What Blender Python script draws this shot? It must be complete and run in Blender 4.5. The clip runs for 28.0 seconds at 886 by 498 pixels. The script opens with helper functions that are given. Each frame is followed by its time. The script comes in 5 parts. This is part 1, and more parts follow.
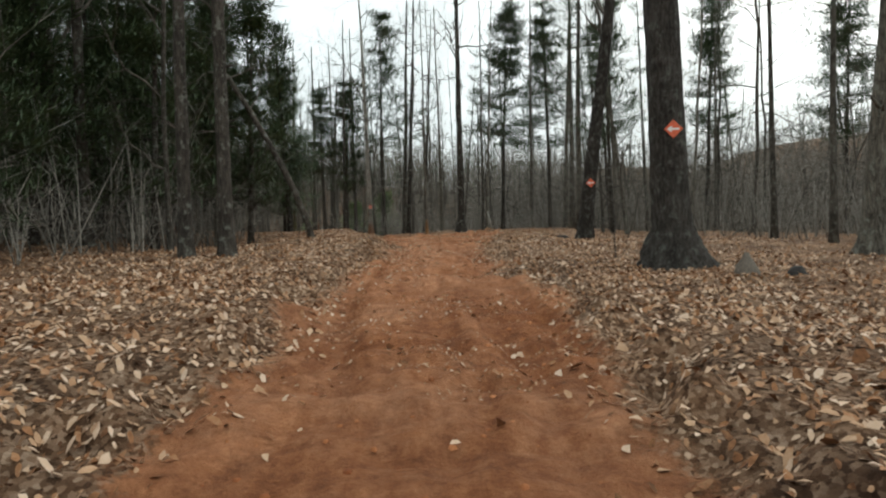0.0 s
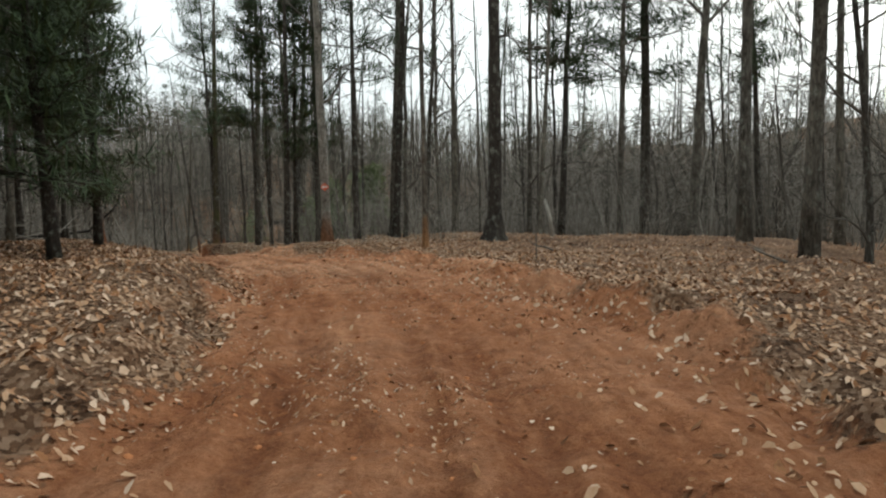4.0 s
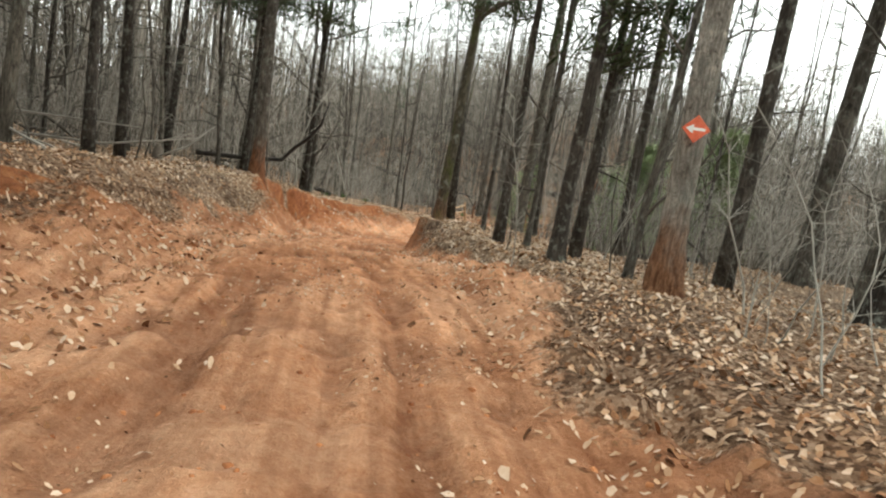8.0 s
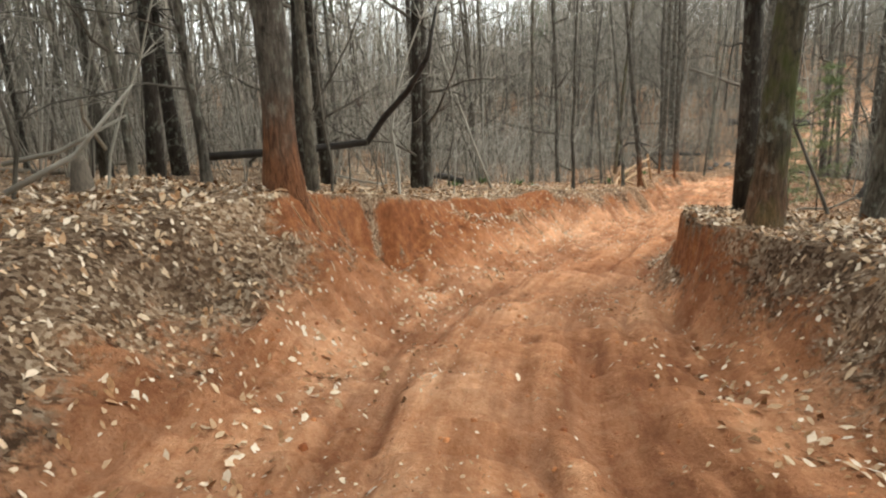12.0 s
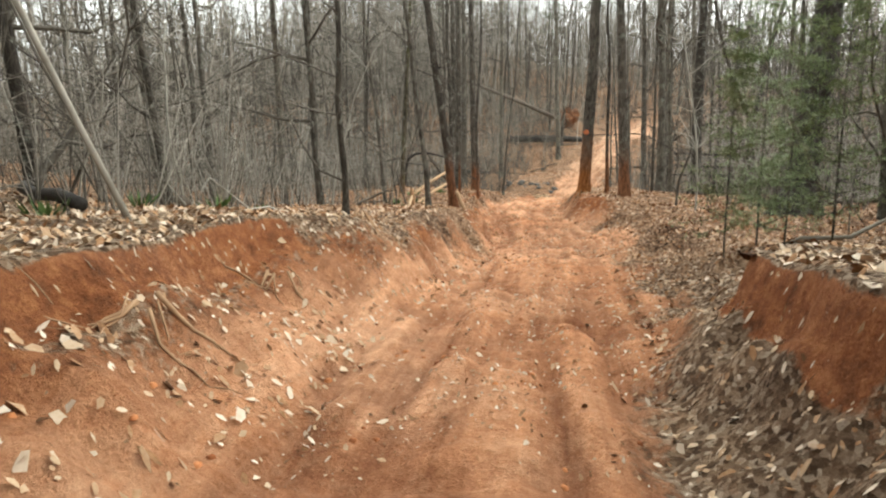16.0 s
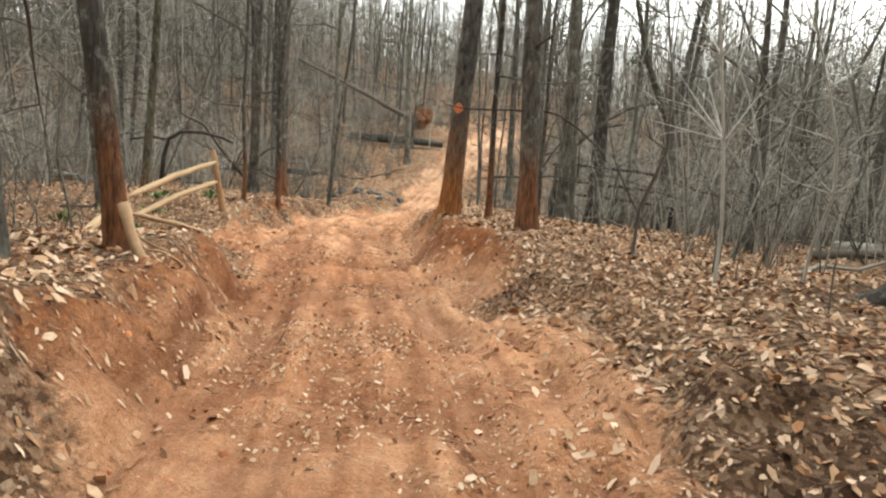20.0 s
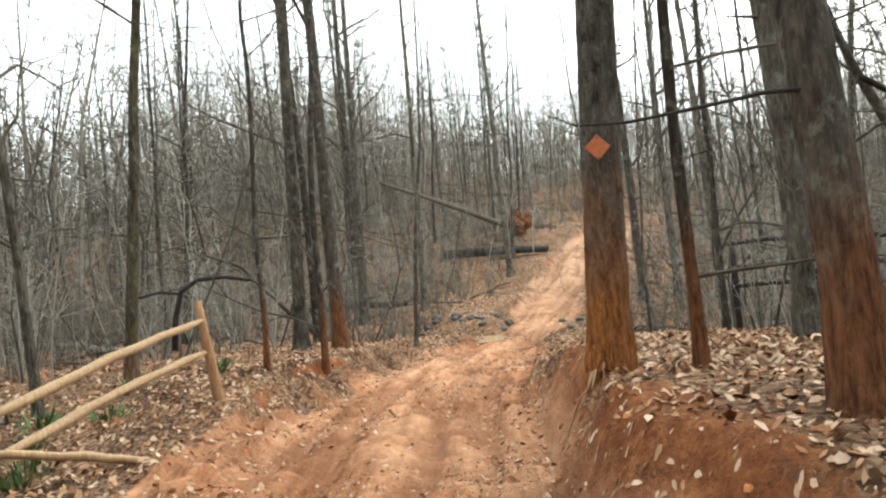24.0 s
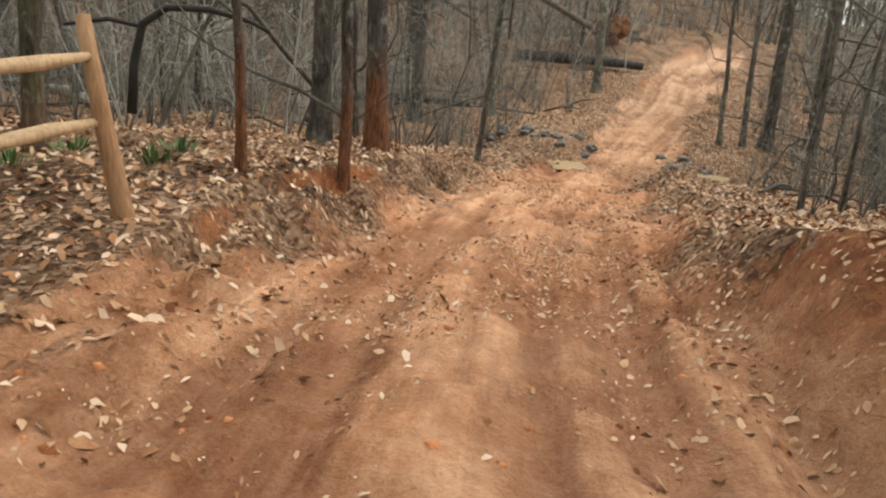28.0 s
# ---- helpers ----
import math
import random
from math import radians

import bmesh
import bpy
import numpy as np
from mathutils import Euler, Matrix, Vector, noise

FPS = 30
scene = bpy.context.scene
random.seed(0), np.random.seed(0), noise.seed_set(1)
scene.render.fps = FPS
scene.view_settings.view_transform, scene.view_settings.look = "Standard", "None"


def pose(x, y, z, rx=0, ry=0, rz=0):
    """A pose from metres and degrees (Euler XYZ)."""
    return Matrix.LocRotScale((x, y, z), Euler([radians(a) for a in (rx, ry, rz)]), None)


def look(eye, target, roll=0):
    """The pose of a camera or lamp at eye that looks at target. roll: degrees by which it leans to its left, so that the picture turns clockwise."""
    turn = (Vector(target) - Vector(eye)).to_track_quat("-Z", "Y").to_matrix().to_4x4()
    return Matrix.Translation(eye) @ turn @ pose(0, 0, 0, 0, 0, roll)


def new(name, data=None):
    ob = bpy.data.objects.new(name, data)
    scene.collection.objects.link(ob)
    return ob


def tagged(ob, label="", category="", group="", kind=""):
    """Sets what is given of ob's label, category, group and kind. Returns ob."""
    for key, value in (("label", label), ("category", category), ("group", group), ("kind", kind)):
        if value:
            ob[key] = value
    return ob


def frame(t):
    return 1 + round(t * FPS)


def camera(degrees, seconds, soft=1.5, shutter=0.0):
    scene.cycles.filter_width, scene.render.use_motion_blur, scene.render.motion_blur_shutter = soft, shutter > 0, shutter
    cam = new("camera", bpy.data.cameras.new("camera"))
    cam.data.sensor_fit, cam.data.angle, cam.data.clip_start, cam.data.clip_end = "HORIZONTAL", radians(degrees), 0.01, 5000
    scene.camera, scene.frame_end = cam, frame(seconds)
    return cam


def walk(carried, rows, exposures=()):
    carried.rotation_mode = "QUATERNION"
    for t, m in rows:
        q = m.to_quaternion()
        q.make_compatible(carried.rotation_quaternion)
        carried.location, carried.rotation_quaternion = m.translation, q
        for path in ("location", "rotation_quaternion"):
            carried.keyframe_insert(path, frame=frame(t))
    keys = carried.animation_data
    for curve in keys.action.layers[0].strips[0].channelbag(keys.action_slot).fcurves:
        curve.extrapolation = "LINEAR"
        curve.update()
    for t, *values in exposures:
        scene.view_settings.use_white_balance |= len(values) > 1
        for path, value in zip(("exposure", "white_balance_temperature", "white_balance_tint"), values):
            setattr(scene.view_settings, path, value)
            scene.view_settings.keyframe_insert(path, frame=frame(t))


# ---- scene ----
cam = camera(71.6, 28.0, soft=2.2)
PATH = [
    (0, (2.198, 4.144, -3.080), (2.127, 6.142, -3.158), -2.0),
    (0.5, (2.081, 6.779, -2.894), (2.008, 8.777, -2.946), -1.6),
    (1, (2.015, 9.364, -2.667), (1.938, 11.363, -2.687), -0.9),
    (1.5, (1.925, 11.862, -2.456), (1.852, 13.860, -2.470), 0.9),
    (2, (1.891, 14.347, -2.316), (1.800, 16.342, -2.415), -0.2),
    (2.5, (1.832, 16.923, -2.147), (1.759, 18.914, -2.320), -1.8),
    (4.5, (1.107, 27.006, -2.413), (0.967, 28.998, -2.519), -0.2),
    (5, (0.839, 29.185, -2.400), (0.650, 31.176, -2.442), 1.6),
    (5.5, (0.454, 31.297, -2.322), (0.225, 33.284, -2.342), 3.2),
    (6, (-0.094, 33.456, -2.295), (-0.398, 35.425, -2.469), 6.3),
    (6.5, (-0.737, 35.537, -2.357), (-1.205, 37.465, -2.611), 4.9),
    (7, (-1.525, 37.310, -2.418), (-2.177, 39.194, -2.582), 6.8),
    (7.5, (-2.297, 38.879, -2.433), (-3.119, 40.691, -2.639), 5.8),
    (8, (-3.378, 40.420, -2.480), (-4.316, 42.163, -2.762), 9.2),
    (8.5, (-4.241, 41.681, -2.537), (-5.270, 43.365, -2.862), 7.5),
    (9, (-5.070, 42.789, -2.606), (-6.193, 44.409, -2.940), 6.0),
    (9.5, (-5.984, 43.935, -2.573), (-7.198, 45.490, -2.899), 4.5),
    (10, (-6.847, 44.978, -2.542), (-8.146, 46.467, -2.851), 2.3),
    (10.5, (-7.663, 46.002, -2.553), (-8.995, 47.459, -2.869), -1.4),
    (11, (-8.587, 47.087, -2.583), (-9.920, 48.529, -2.965), -2.0),
    (11.5, (-9.638, 48.085, -2.750), (-10.956, 49.528, -3.175), -1.6),
    (12, (-10.655, 49.065, -2.934), (-11.935, 50.542, -3.359), -1.7),
    (12.5, (-11.600, 50.030, -3.147), (-12.816, 51.558, -3.581), 4.3),
    (14.5, (-14.462, 54.554, -3.831), (-15.505, 56.232, -4.144), 1.4),
    (15, (-14.830, 55.731, -3.988), (-15.795, 57.446, -4.348), -1.4),
    (15.5, (-15.190, 56.804, -4.087), (-16.041, 58.580, -4.437), -0.6),
    (16, (-15.456, 57.861, -4.192), (-16.128, 59.712, -4.542), -1.0),
    (16.5, (-15.683, 58.989, -4.296), (-16.171, 60.890, -4.683), 0.3),
    (17, (-15.872, 60.197, -4.364), (-16.358, 62.104, -4.720), -2.9),
    (17.5, (-16.199, 61.396, -4.465), (-16.576, 63.332, -4.802), 0.8),
    (18, (-16.314, 62.576, -4.565), (-16.608, 64.525, -4.904), -1.6),
    (18.5, (-16.509, 63.637, -4.612), (-16.704, 65.601, -4.930), 2.0),
    (19, (-16.546, 64.594, -4.690), (-16.749, 66.563, -4.975), -0.1),
    (19.5, (-16.701, 65.541, -4.699), (-16.905, 67.511, -4.979), 2.2),
    (20, (-16.878, 66.580, -4.767), (-17.064, 68.546, -5.083), 4.0),
    (20.5, (-16.983, 67.542, -4.803), (-17.234, 69.504, -5.098), 1.0),
    (22.5, (-17.427, 70.580, -4.922), (-17.758, 72.544, -5.108), -2.6),
    (23, (-17.503, 71.023, -4.840), (-17.824, 72.995, -4.934), -1.5),
    (23.5, (-17.652, 71.524, -4.840), (-18.097, 73.473, -4.817), -1.8),
    (24, (-17.745, 72.084, -4.901), (-18.276, 74.012, -4.845), -5.0),
    (24.5, (-17.941, 72.617, -4.937), (-18.500, 74.536, -5.008), -4.4),
    (25, (-18.046, 72.945, -4.939), (-18.644, 74.847, -5.090), -4.1),
    (25.5, (-18.189, 73.279, -4.935), (-18.804, 75.163, -5.205), -2.4),
    (26, (-18.427, 73.702, -4.975), (-19.030, 75.557, -5.415), 0.7),
    (26.5, (-18.596, 74.182, -5.042), (-19.230, 75.993, -5.605), 0.7),
    (27, (-18.860, 74.743, -5.117), (-19.493, 76.519, -5.785), 2.3),
    (27.5, (-19.135, 75.338, -5.227), (-19.832, 77.089, -5.896), 2.4),
    (28, (-19.367, 75.860, -5.262), (-20.017, 77.668, -5.819), 4.0),
]
EXPOSURES = [(0.0, -0.25, 6150, -1), (2.5, -0.2, 6150, -1), (4.5, -0.05, 6200, 0), (6.0, 0.05, 6250, 0), (7.0, 0.45, 6350, 0), (8.0, 0.95, 6450, 0), (10.0, 1.08, 6500, 1), (20.0, 1.12, 6450, 0), (23.5, 1.05, 6200, -2), (25.0, 1.0, 6350, 0), (28.0, 0.75, 6550, 2)]
walk(cam, [(t, look(eye, target, roll)) for t, eye, target, roll in PATH], EXPOSURES)

# ---- daylight: thin high overcast, low weak sun ----
world = bpy.data.worlds.new("sky")
scene.world = world
world.use_nodes = True
sky = world.node_tree.nodes.new("ShaderNodeTexSky")
sky.sky_type = "NISHITA"
sky.sun_disc = False
sky.sun_elevation, sky.sun_rotation = radians(40), radians(35)
sky.dust_density, sky.air_density, sky.ozone_density = 8.0, 0.4, 0.3
# thin high cloud whitens the whole sky
veil = world.node_tree.nodes.new("ShaderNodeMix")
veil.data_type = "RGBA"
veil.inputs[0].default_value = 0.8
veil.inputs[7].default_value = (9.9, 9.95, 10.0, 1)
world.node_tree.links.new(sky.outputs["Color"], veil.inputs[6])
world.node_tree.links.new(veil.outputs[2], world.node_tree.nodes["Background"].inputs["Color"])
world.node_tree.nodes["Background"].inputs["Strength"].default_value = 0.15
sun = new("sun", bpy.data.lights.new("sun", "SUN"))
sun.data.energy, sun.data.angle, sun.data.color = 0.5, radians(25), (1.0, 0.98, 0.95)
sun.matrix_basis = look((0, 0, 0), (-math.sin(radians(35)) * math.cos(radians(40)), -math.cos(radians(35)) * math.cos(radians(40)), -math.sin(radians(40))))


# ---- the lie of the land: a sunken clay trail through a wooded slope ----
# centre line of the trail: x, y, height of the driven surface, ahead of and past the way driven
TRAIL = [
    (2.79, -12.41, -5.45), (2.39, -2.79, -4.9), (2.06, 5.86, -4.35), (1.79, 12.58, -3.84), (1.47, 20.29, -3.68), (1, 27.04, -3.76),
    (0.35, 31.36, -3.72), (-0.83, 35.57, -3.76), (-2.41, 38.91, -3.83), (-4.37, 41.75, -3.94), (-6.12, 44.01, -3.99),
    (-7.77, 46.09, -4.06), (-9.7, 48.26, -4.28), (-11.65, 50.25, -4.7), (-13.1, 52.3, -4.97), (-14.35, 54.6, -5.28),
    (-15.3, 57.1, -5.56), (-16.01, 60.1, -5.8), (-16.52, 62.49, -5.98), (-16.87, 65.58, -6.15), (-17.33, 68.58, -6.27),
    (-17.93, 71.48, -6.36), (-18.64, 73.98, -6.47), (-19.45, 76.37, -6.6), (-20.25, 79.47, -6.76), (-20.81, 82.96, -6.95),
    (-21.03, 87.95, -7.23), (-20.88, 92.45, -7.44), (-20.39, 96.97, -6.96), (-19.86, 102.02, -5.97), (-19.27, 108.08, -4.83), (-17.22, 120.18, -3.01),
]
# heights of the ground off the trail: x, y, z
GROUND_NEAR = [
    (5.9, 14.85, -4.08), (9.65, 15.74, -4.16), (6.53, 26.83, -3.87), (-2.9, 14.37, -3.74), (-3.87, 27.84, -3.58), (-3.98, 34.58, -3.2), (-5.55, 38.87, -3.15), (-0.25, 43.69, -3.56), (1.93, 45.5, -3.61),
    (-4.54, 49.17, -3.73), (-3.08, 56.37, -4), (-8.75, 43.13, -3.31), (-12.04, 46.89, -3.44), (-16.4, 52.9, -3.7), (-20.3, 52.63, -3.64),
    (-8.0, 51.9, -4.25), (-12.1, 55.9, -4.2), (-13.3, 57.4, -4.5), (-10.71, 56.62, -4.25), (-17.2, 55.0, -4.05), (-17.9, 56.8, -4.52), (-18.5, 58.3, -4.72), (-18.9, 60.4, -4.86), (-19.3, 62.4, -5.0), (-19.7, 66.5, -5.4), (-20.4, 57.2, -4.3), (-21.2, 60.5, -4.75), (-12.88, 72.51, -5.78), (-21.2, 63.8, -4.95), (-13.25, 61.03, -5.09), (-14.56, 62.63, -5.17),
    (-12.77, 66.42, -5.51), (-19.9, 71.2, -5.83), (-14.9, 69, -5.88), (-16.38, 76.01, -5.79), (-13.6, 77, -6.23), (-17.59, 77.51, -5.9), (-20.79, 67.51, -5.5), (-14.57, 65.52, -5.5), (-22.04, 76.77, -6.43),
]
GROUND_FAR = [
    (-22.72, 78.89, -6.18), (-23.02, 80.79, -6.15), (-24.58, 72.95, -6.79), (-23.37, 75.96, -6.76), (-23.62, 84.48, -6.32), (-18.03, 83.98, -6.64), (-17.57, 88.96, -7.25),
    (-26.08, 91.45, -7.21), (-16.12, 93.93, -8.12), (-32.05, 89.97, -6.53), (-8.16, 95.4, -9.05), (-22.51, 97.99, -6.45), (-21.68, 107.58, -4.84), (-23.72, 115.18, -2.73),
    (-15.94, 105.04, -5.92), (-12.62, 85.19, -6.67), (5.67, 56.18, -4.56), (14.18, 64.78, -5.19), (1.22, 80.23, -5.71), (29.29, 42.46, -5.15), (14.08, 30.35, -4.09), (16.58, 11.15, -4.68),
    (-12.81, 21.76, -3.19), (-17.16, 37.03, -2.35), (-29.56, 48.28, -2.6), (-31.89, 66.07, -4.2), (-26.88, 60.08, -4.2), (-24.36, 57.09, -3.9), (-13.2, 2.46, -3.79), (13.36, -11.14, -5.04), (-9.66, -16.66, -5.46),
]
GROUND_HILL = [
    (-21.56, 125.28, -0.72), (-31.48, 125.33, 0.77), (-11.66, 125.22, -2.42), (-21.27, 142.47, 3.1), (-37.17, 140.53, 5.1), (-5.45, 140.36, 0.08), (-41.55, 110.29, 0.45), (-20.92, 165.69, 7.55), (-48.81, 160.76, 10.22), (5.78, 160.5, 2.4),
]
GROUND_HORIZON = [
    (-58.11, 39.43, 1.69), (-54.08, 72.59, 8.54), (-78.99, 95.65, 10.25), (-44.06, 130.61, 7.23), (-19.2, 140.51, 4.05), (4.9, 128.08, 5.62), (42.35, 91.07, -3.77), (58.58, 33.75, -5.96), (64.95, 130.06, 3.12),
    (-18.44, 191, 13.76), (-88.45, 171, 16.55), (52, 215.93, 16.15), (142.27, 122.65, 6.19), (117.21, 6.52, -4.21), (-115.91, 37.75, -0.47), (-54.93, -56.66, -5.75), (61.59, -72.3, -7.14), (-38.22, 301.15, 15.21), (184.03, 296.53, 31.24),
]


def lattice_noise(x, y, size, seed=0):
    """Smooth value noise between -1 and 1 for arrays of places."""
    u, v = np.asarray(x, float) / size, np.asarray(y, float) / size
    i, j = np.floor(u), np.floor(v)
    a, b = u - i, v - j
    a, b = a * a * (3 - 2 * a), b * b * (3 - 2 * b)

    def corner(di, dj):
        n = np.sin((i + di) * 127.1 + (j + dj) * 311.7 + seed * 74.7) * 43758.5453
        return 2 * (n - np.floor(n)) - 1

    low = corner(0, 0) * (1 - a) + corner(1, 0) * a
    high = corner(0, 1) * (1 - a) + corner(1, 1) * a
    return low * (1 - b) + high * b


def trail_curve():
    """The centre line as dense points, rounded off by averaging."""
    p = np.array(TRAIL)
    s = np.r_[0, np.cumsum(np.hypot(*np.diff(p[:, :2], axis=0).T))]
    dense = np.arange(0, s[-1], 0.25)
    c = np.stack([np.interp(dense, s, p[:, k]) for k in range(3)], 1)
    for _ in range(3):
        for k in range(3):
            pad = np.r_[np.full(6, c[0, k]), c[:, k], np.full(6, c[-1, k])]
            c[:, k] = np.convolve(pad, np.ones(13) / 13, "valid")
    return c


CURVE = trail_curve()
CURVE_WAY = np.gradient(CURVE[:, :2], axis=0)
CURVE_WAY /= np.linalg.norm(CURVE_WAY, axis=1)[:, None]


def off_trail(x, y):
    """How far to the right of the centre line places lie, how far from it, and its height there."""
    x, y = np.ravel(np.asarray(x, float)), np.ravel(np.asarray(y, float))
    near = np.zeros(len(x), int)
    for a in range(0, len(x), 20000):
        d = (x[a : a + 20000, None] - CURVE[None, ::2, 0]) ** 2 + (y[a : a + 20000, None] - CURVE[None, ::2, 1]) ** 2
        near[a : a + 20000] = d.argmin(1) * 2
    c, w = CURVE[near], CURVE_WAY[near]
    right = (x - c[:, 0]) * w[:, 1] - (y - c[:, 1]) * w[:, 0]
    return right, np.hypot(x - c[:, 0], y - c[:, 1]), c[:, 2], near * 0.25


# each height with how widely it is smoothed, in square metres
HEIGHTS = np.array([(*p, 2.5) for p in GROUND_NEAR] + [(*p, 9.0) for p in GROUND_FAR] + [(*p, 40.0) for p in GROUND_HILL] + [(*p, 700.0) for p in GROUND_HORIZON] + [(x, y, z + 0.25, 3.0) for x, y, z in TRAIL[::2] if not 39 < y < 81])


def wide_height(x, y):
    """The smooth ground without the trail."""
    x, y = np.ravel(np.asarray(x, float)), np.ravel(np.asarray(y, float))
    d = (x[:, None] - HEIGHTS[None, :, 0]) ** 2 + (y[:, None] - HEIGHTS[None, :, 1]) ** 2
    w = 1 / (d + HEIGHTS[None, :, 3]) ** 2
    return (w @ HEIGHTS[:, 2]) / w.sum(1)


def bump(s, middle, reach):
    return np.exp(-(((s - middle) / reach) ** 2))


def cut_profile(x, y):
    """Half width of the driven bed, width of the bank beside it, and how much of its rise is a sheer scarp at the top."""
    right, away, bed, s = off_trail(x, y)
    left = right < 0
    half = np.where(left,
                    np.interp(y, [6, 14, 22, 26, 31.5, 37.2, 43, 47.8, 50.7, 55.4, 58, 62, 66, 69, 72, 75, 84, 90], [1.3, 0.95, 0.95, 1.3, 1.75, 1.7, 1.7, 1.5, 1.1, 1.0, 1.15, 1.35, 1.4, 1.1, 1.15, 1.5, 1.4, 1.0]),
                    np.interp(y, [6, 14, 22, 26, 31, 37.2, 45, 51, 54, 56, 57.5, 59, 63, 66, 74, 76, 81, 84, 90], [1.2, 0.9, 0.95, 1.4, 2.4, 1.8, 1.6, 1.9, 1.55, 1.4, 1.35, 1.1, 1.05, 1.15, 1.15, 0.95, 1.1, 1.3, 0.85]))
    half = half + 0.22 * lattice_noise(s, 3 * left, 5.0, 8) + 0.14 * lattice_noise(x, y, 1.9, 3) + 0.04 * lattice_noise(x, y, 0.6, 4)
    bank = np.where(left,
                    np.interp(y, [21.8, 31.5, 37.2, 43, 47.8, 51.2, 52.8, 55.4, 57, 58.6, 60.5, 62, 66, 75, 90], [1.3, 1.4, 2.2, 3.0, 2.8, 2.4, 1.5, 1.3, 1.6, 1.9, 1.5, 1.4, 0.9, 0.7, 0.8]),
                    np.interp(y, [21.8, 46, 51, 53.5, 54.8, 55.8, 58, 59.5, 63, 66, 73, 76, 81, 86], [1.3, 1.6, 2.0, 1.9, 1.3, 0.5, 0.45, 0.7, 0.7, 2.4, 1.8, 0.55, 0.6, 1.2]))
    bank = np.maximum(bank * (1 + 0.25 * lattice_noise(x, y, 2.5, 14)), 0.25)
    scarp = np.where(left, 0.42 * bump(y, 55.2, 2.5) + 0.15 * bump(y, 44, 3.0) + 0.32 * bump(y, 61.4, 2.3) + 0.3 * bump(y, 78, 5), 0.45 * bump(y, 61, 3.0) + 0.42 * bump(y, 57.2, 1.1) + 0.1 * bump(y, 78, 3))
    scarp = np.clip(scarp * (1 + 0.6 * lattice_noise(x, y, 1.9, 16)), 0, 0.7)
    return half, bank, scarp


def rut_depth(x, y, right, s):
    """Wheel ruts, braided grooves and small hollows of the driven clay, in metres."""
    wander = 0.22 * lattice_noise(s, 0 * s, 4.0, 41) + 0.08 * lattice_noise(s, 0 * s, 1.3, 42)
    r = right + wander
    deep = -0.11 * (bump(r, -0.95, 0.22) + bump(r, 0.62, 0.22)) - 0.05 * bump(r, 0.08, 0.12) - 0.05 * bump(r, -1.45, 0.14) - 0.05 * bump(r, 1.08, 0.12)
    deep = deep * (0.65 + 0.6 * lattice_noise(x, y, 2.5, 5))
    later = np.clip((s - 40) / 25, 0.45, 1)
    braid = -0.085 * (1 - np.abs(lattice_noise(r, s * 0.16, 0.33, 15))) ** 2 * later
    broken = 0.04 * lattice_noise(x, y, 0.9, 6) + 0.035 * lattice_noise(x, y, 0.36, 7) + 0.03 * lattice_noise(x, y, 0.19, 17)
    steps = 0.03 * lattice_noise(right * 0.5, s, 1.1, 18) * later
    return deep + braid + 0.045 + broken + steps


def ground_height(x, y):
    """The ground's height at places: driven bed, ruts, cut banks, and the forest floor."""
    shape = np.shape(x)
    x, y = np.ravel(np.asarray(x, float)), np.ravel(np.asarray(y, float))
    right, away, bed, s = off_trail(x, y)
    wide = wide_height(x, y)
    half, bank, scarp = cut_profile(x, y)
    k = np.clip((np.abs(right) - half) / bank, 0, 1)
    k = np.where(away > np.abs(right) + 0.6, np.clip((away - half) / bank, 0, 1), k)
    sheer = np.clip((k - 0.86) / 0.14, 0, 1)
    k = k * k * (3 - 2 * k) * (1 - scarp) + sheer * scarp
    floor = 0.16 * lattice_noise(x, y, 3.5, 1) + 0.06 * lattice_noise(x, y, 1.1, 2) + 0.025 * lattice_noise(x, y, 0.4, 12)
    far = np.clip((away - 30) / 40, 0, 1)
    z = (bed + rut_depth(x, y, right, s)) * (1 - k) + (wide + floor * (1 - far)) * k
    # crumbled clay on the cut faces
    z = z + k * (1 - k) * 4 * (0.15 * lattice_noise(x, y, 0.6, 19) + 0.11 * lattice_noise(x, y, 0.22, 20) + 0.07 * lattice_noise(s, 0.3 * right, 0.33, 26))
    # a stony stream bed crossing below the far slope
    z = z - 0.35 * bump(y - 92.6 - 0.12 * (x + 21), 0.0, 1.6) * np.clip((away - 0.8) / 2.0, 0, 1) * (np.abs(x + 20) < 40)
    # a small basin beside the ford
    z = z - 0.32 * np.exp(-(((x + 22.65) / 1.35) ** 2 + ((y - 92.0) / 1.05) ** 2) ** 2)
    return z.reshape(shape)


def ground_at(x, y):
    return float(ground_height(np.array([x]), np.array([y]))[0])


# ---- materials ----
def material(name):
    m = bpy.data.materials.new(name)
    m.use_nodes = True
    nodes, links = m.node_tree.nodes, m.node_tree.links
    return m, nodes, links, nodes["Principled BSDF"]


def ramp_node(nodes, stops):
    r = nodes.new("ShaderNodeValToRGB")
    while len(r.color_ramp.elements) < len(stops):
        r.color_ramp.elements.new(0.5)
    for e, (at, colour) in zip(r.color_ramp.elements, stops):
        e.position, e.color = at, (*colour, 1)
    return r


def noise_node(nodes, links, scale, detail=4.0, rough=0.55, coords=None, stretch=None):
    n = nodes.new("ShaderNodeTexNoise")
    n.inputs["Scale"].default_value, n.inputs["Detail"].default_value, n.inputs["Roughness"].default_value = scale, detail, rough
    if coords is not None:
        if stretch:
            mp = nodes.new("ShaderNodeMapping")
            mp.inputs["Scale"].default_value = stretch
            links.new(coords, mp.inputs["Vector"])
            coords = mp.outputs["Vector"]
        links.new(coords, n.inputs["Vector"])
    return n


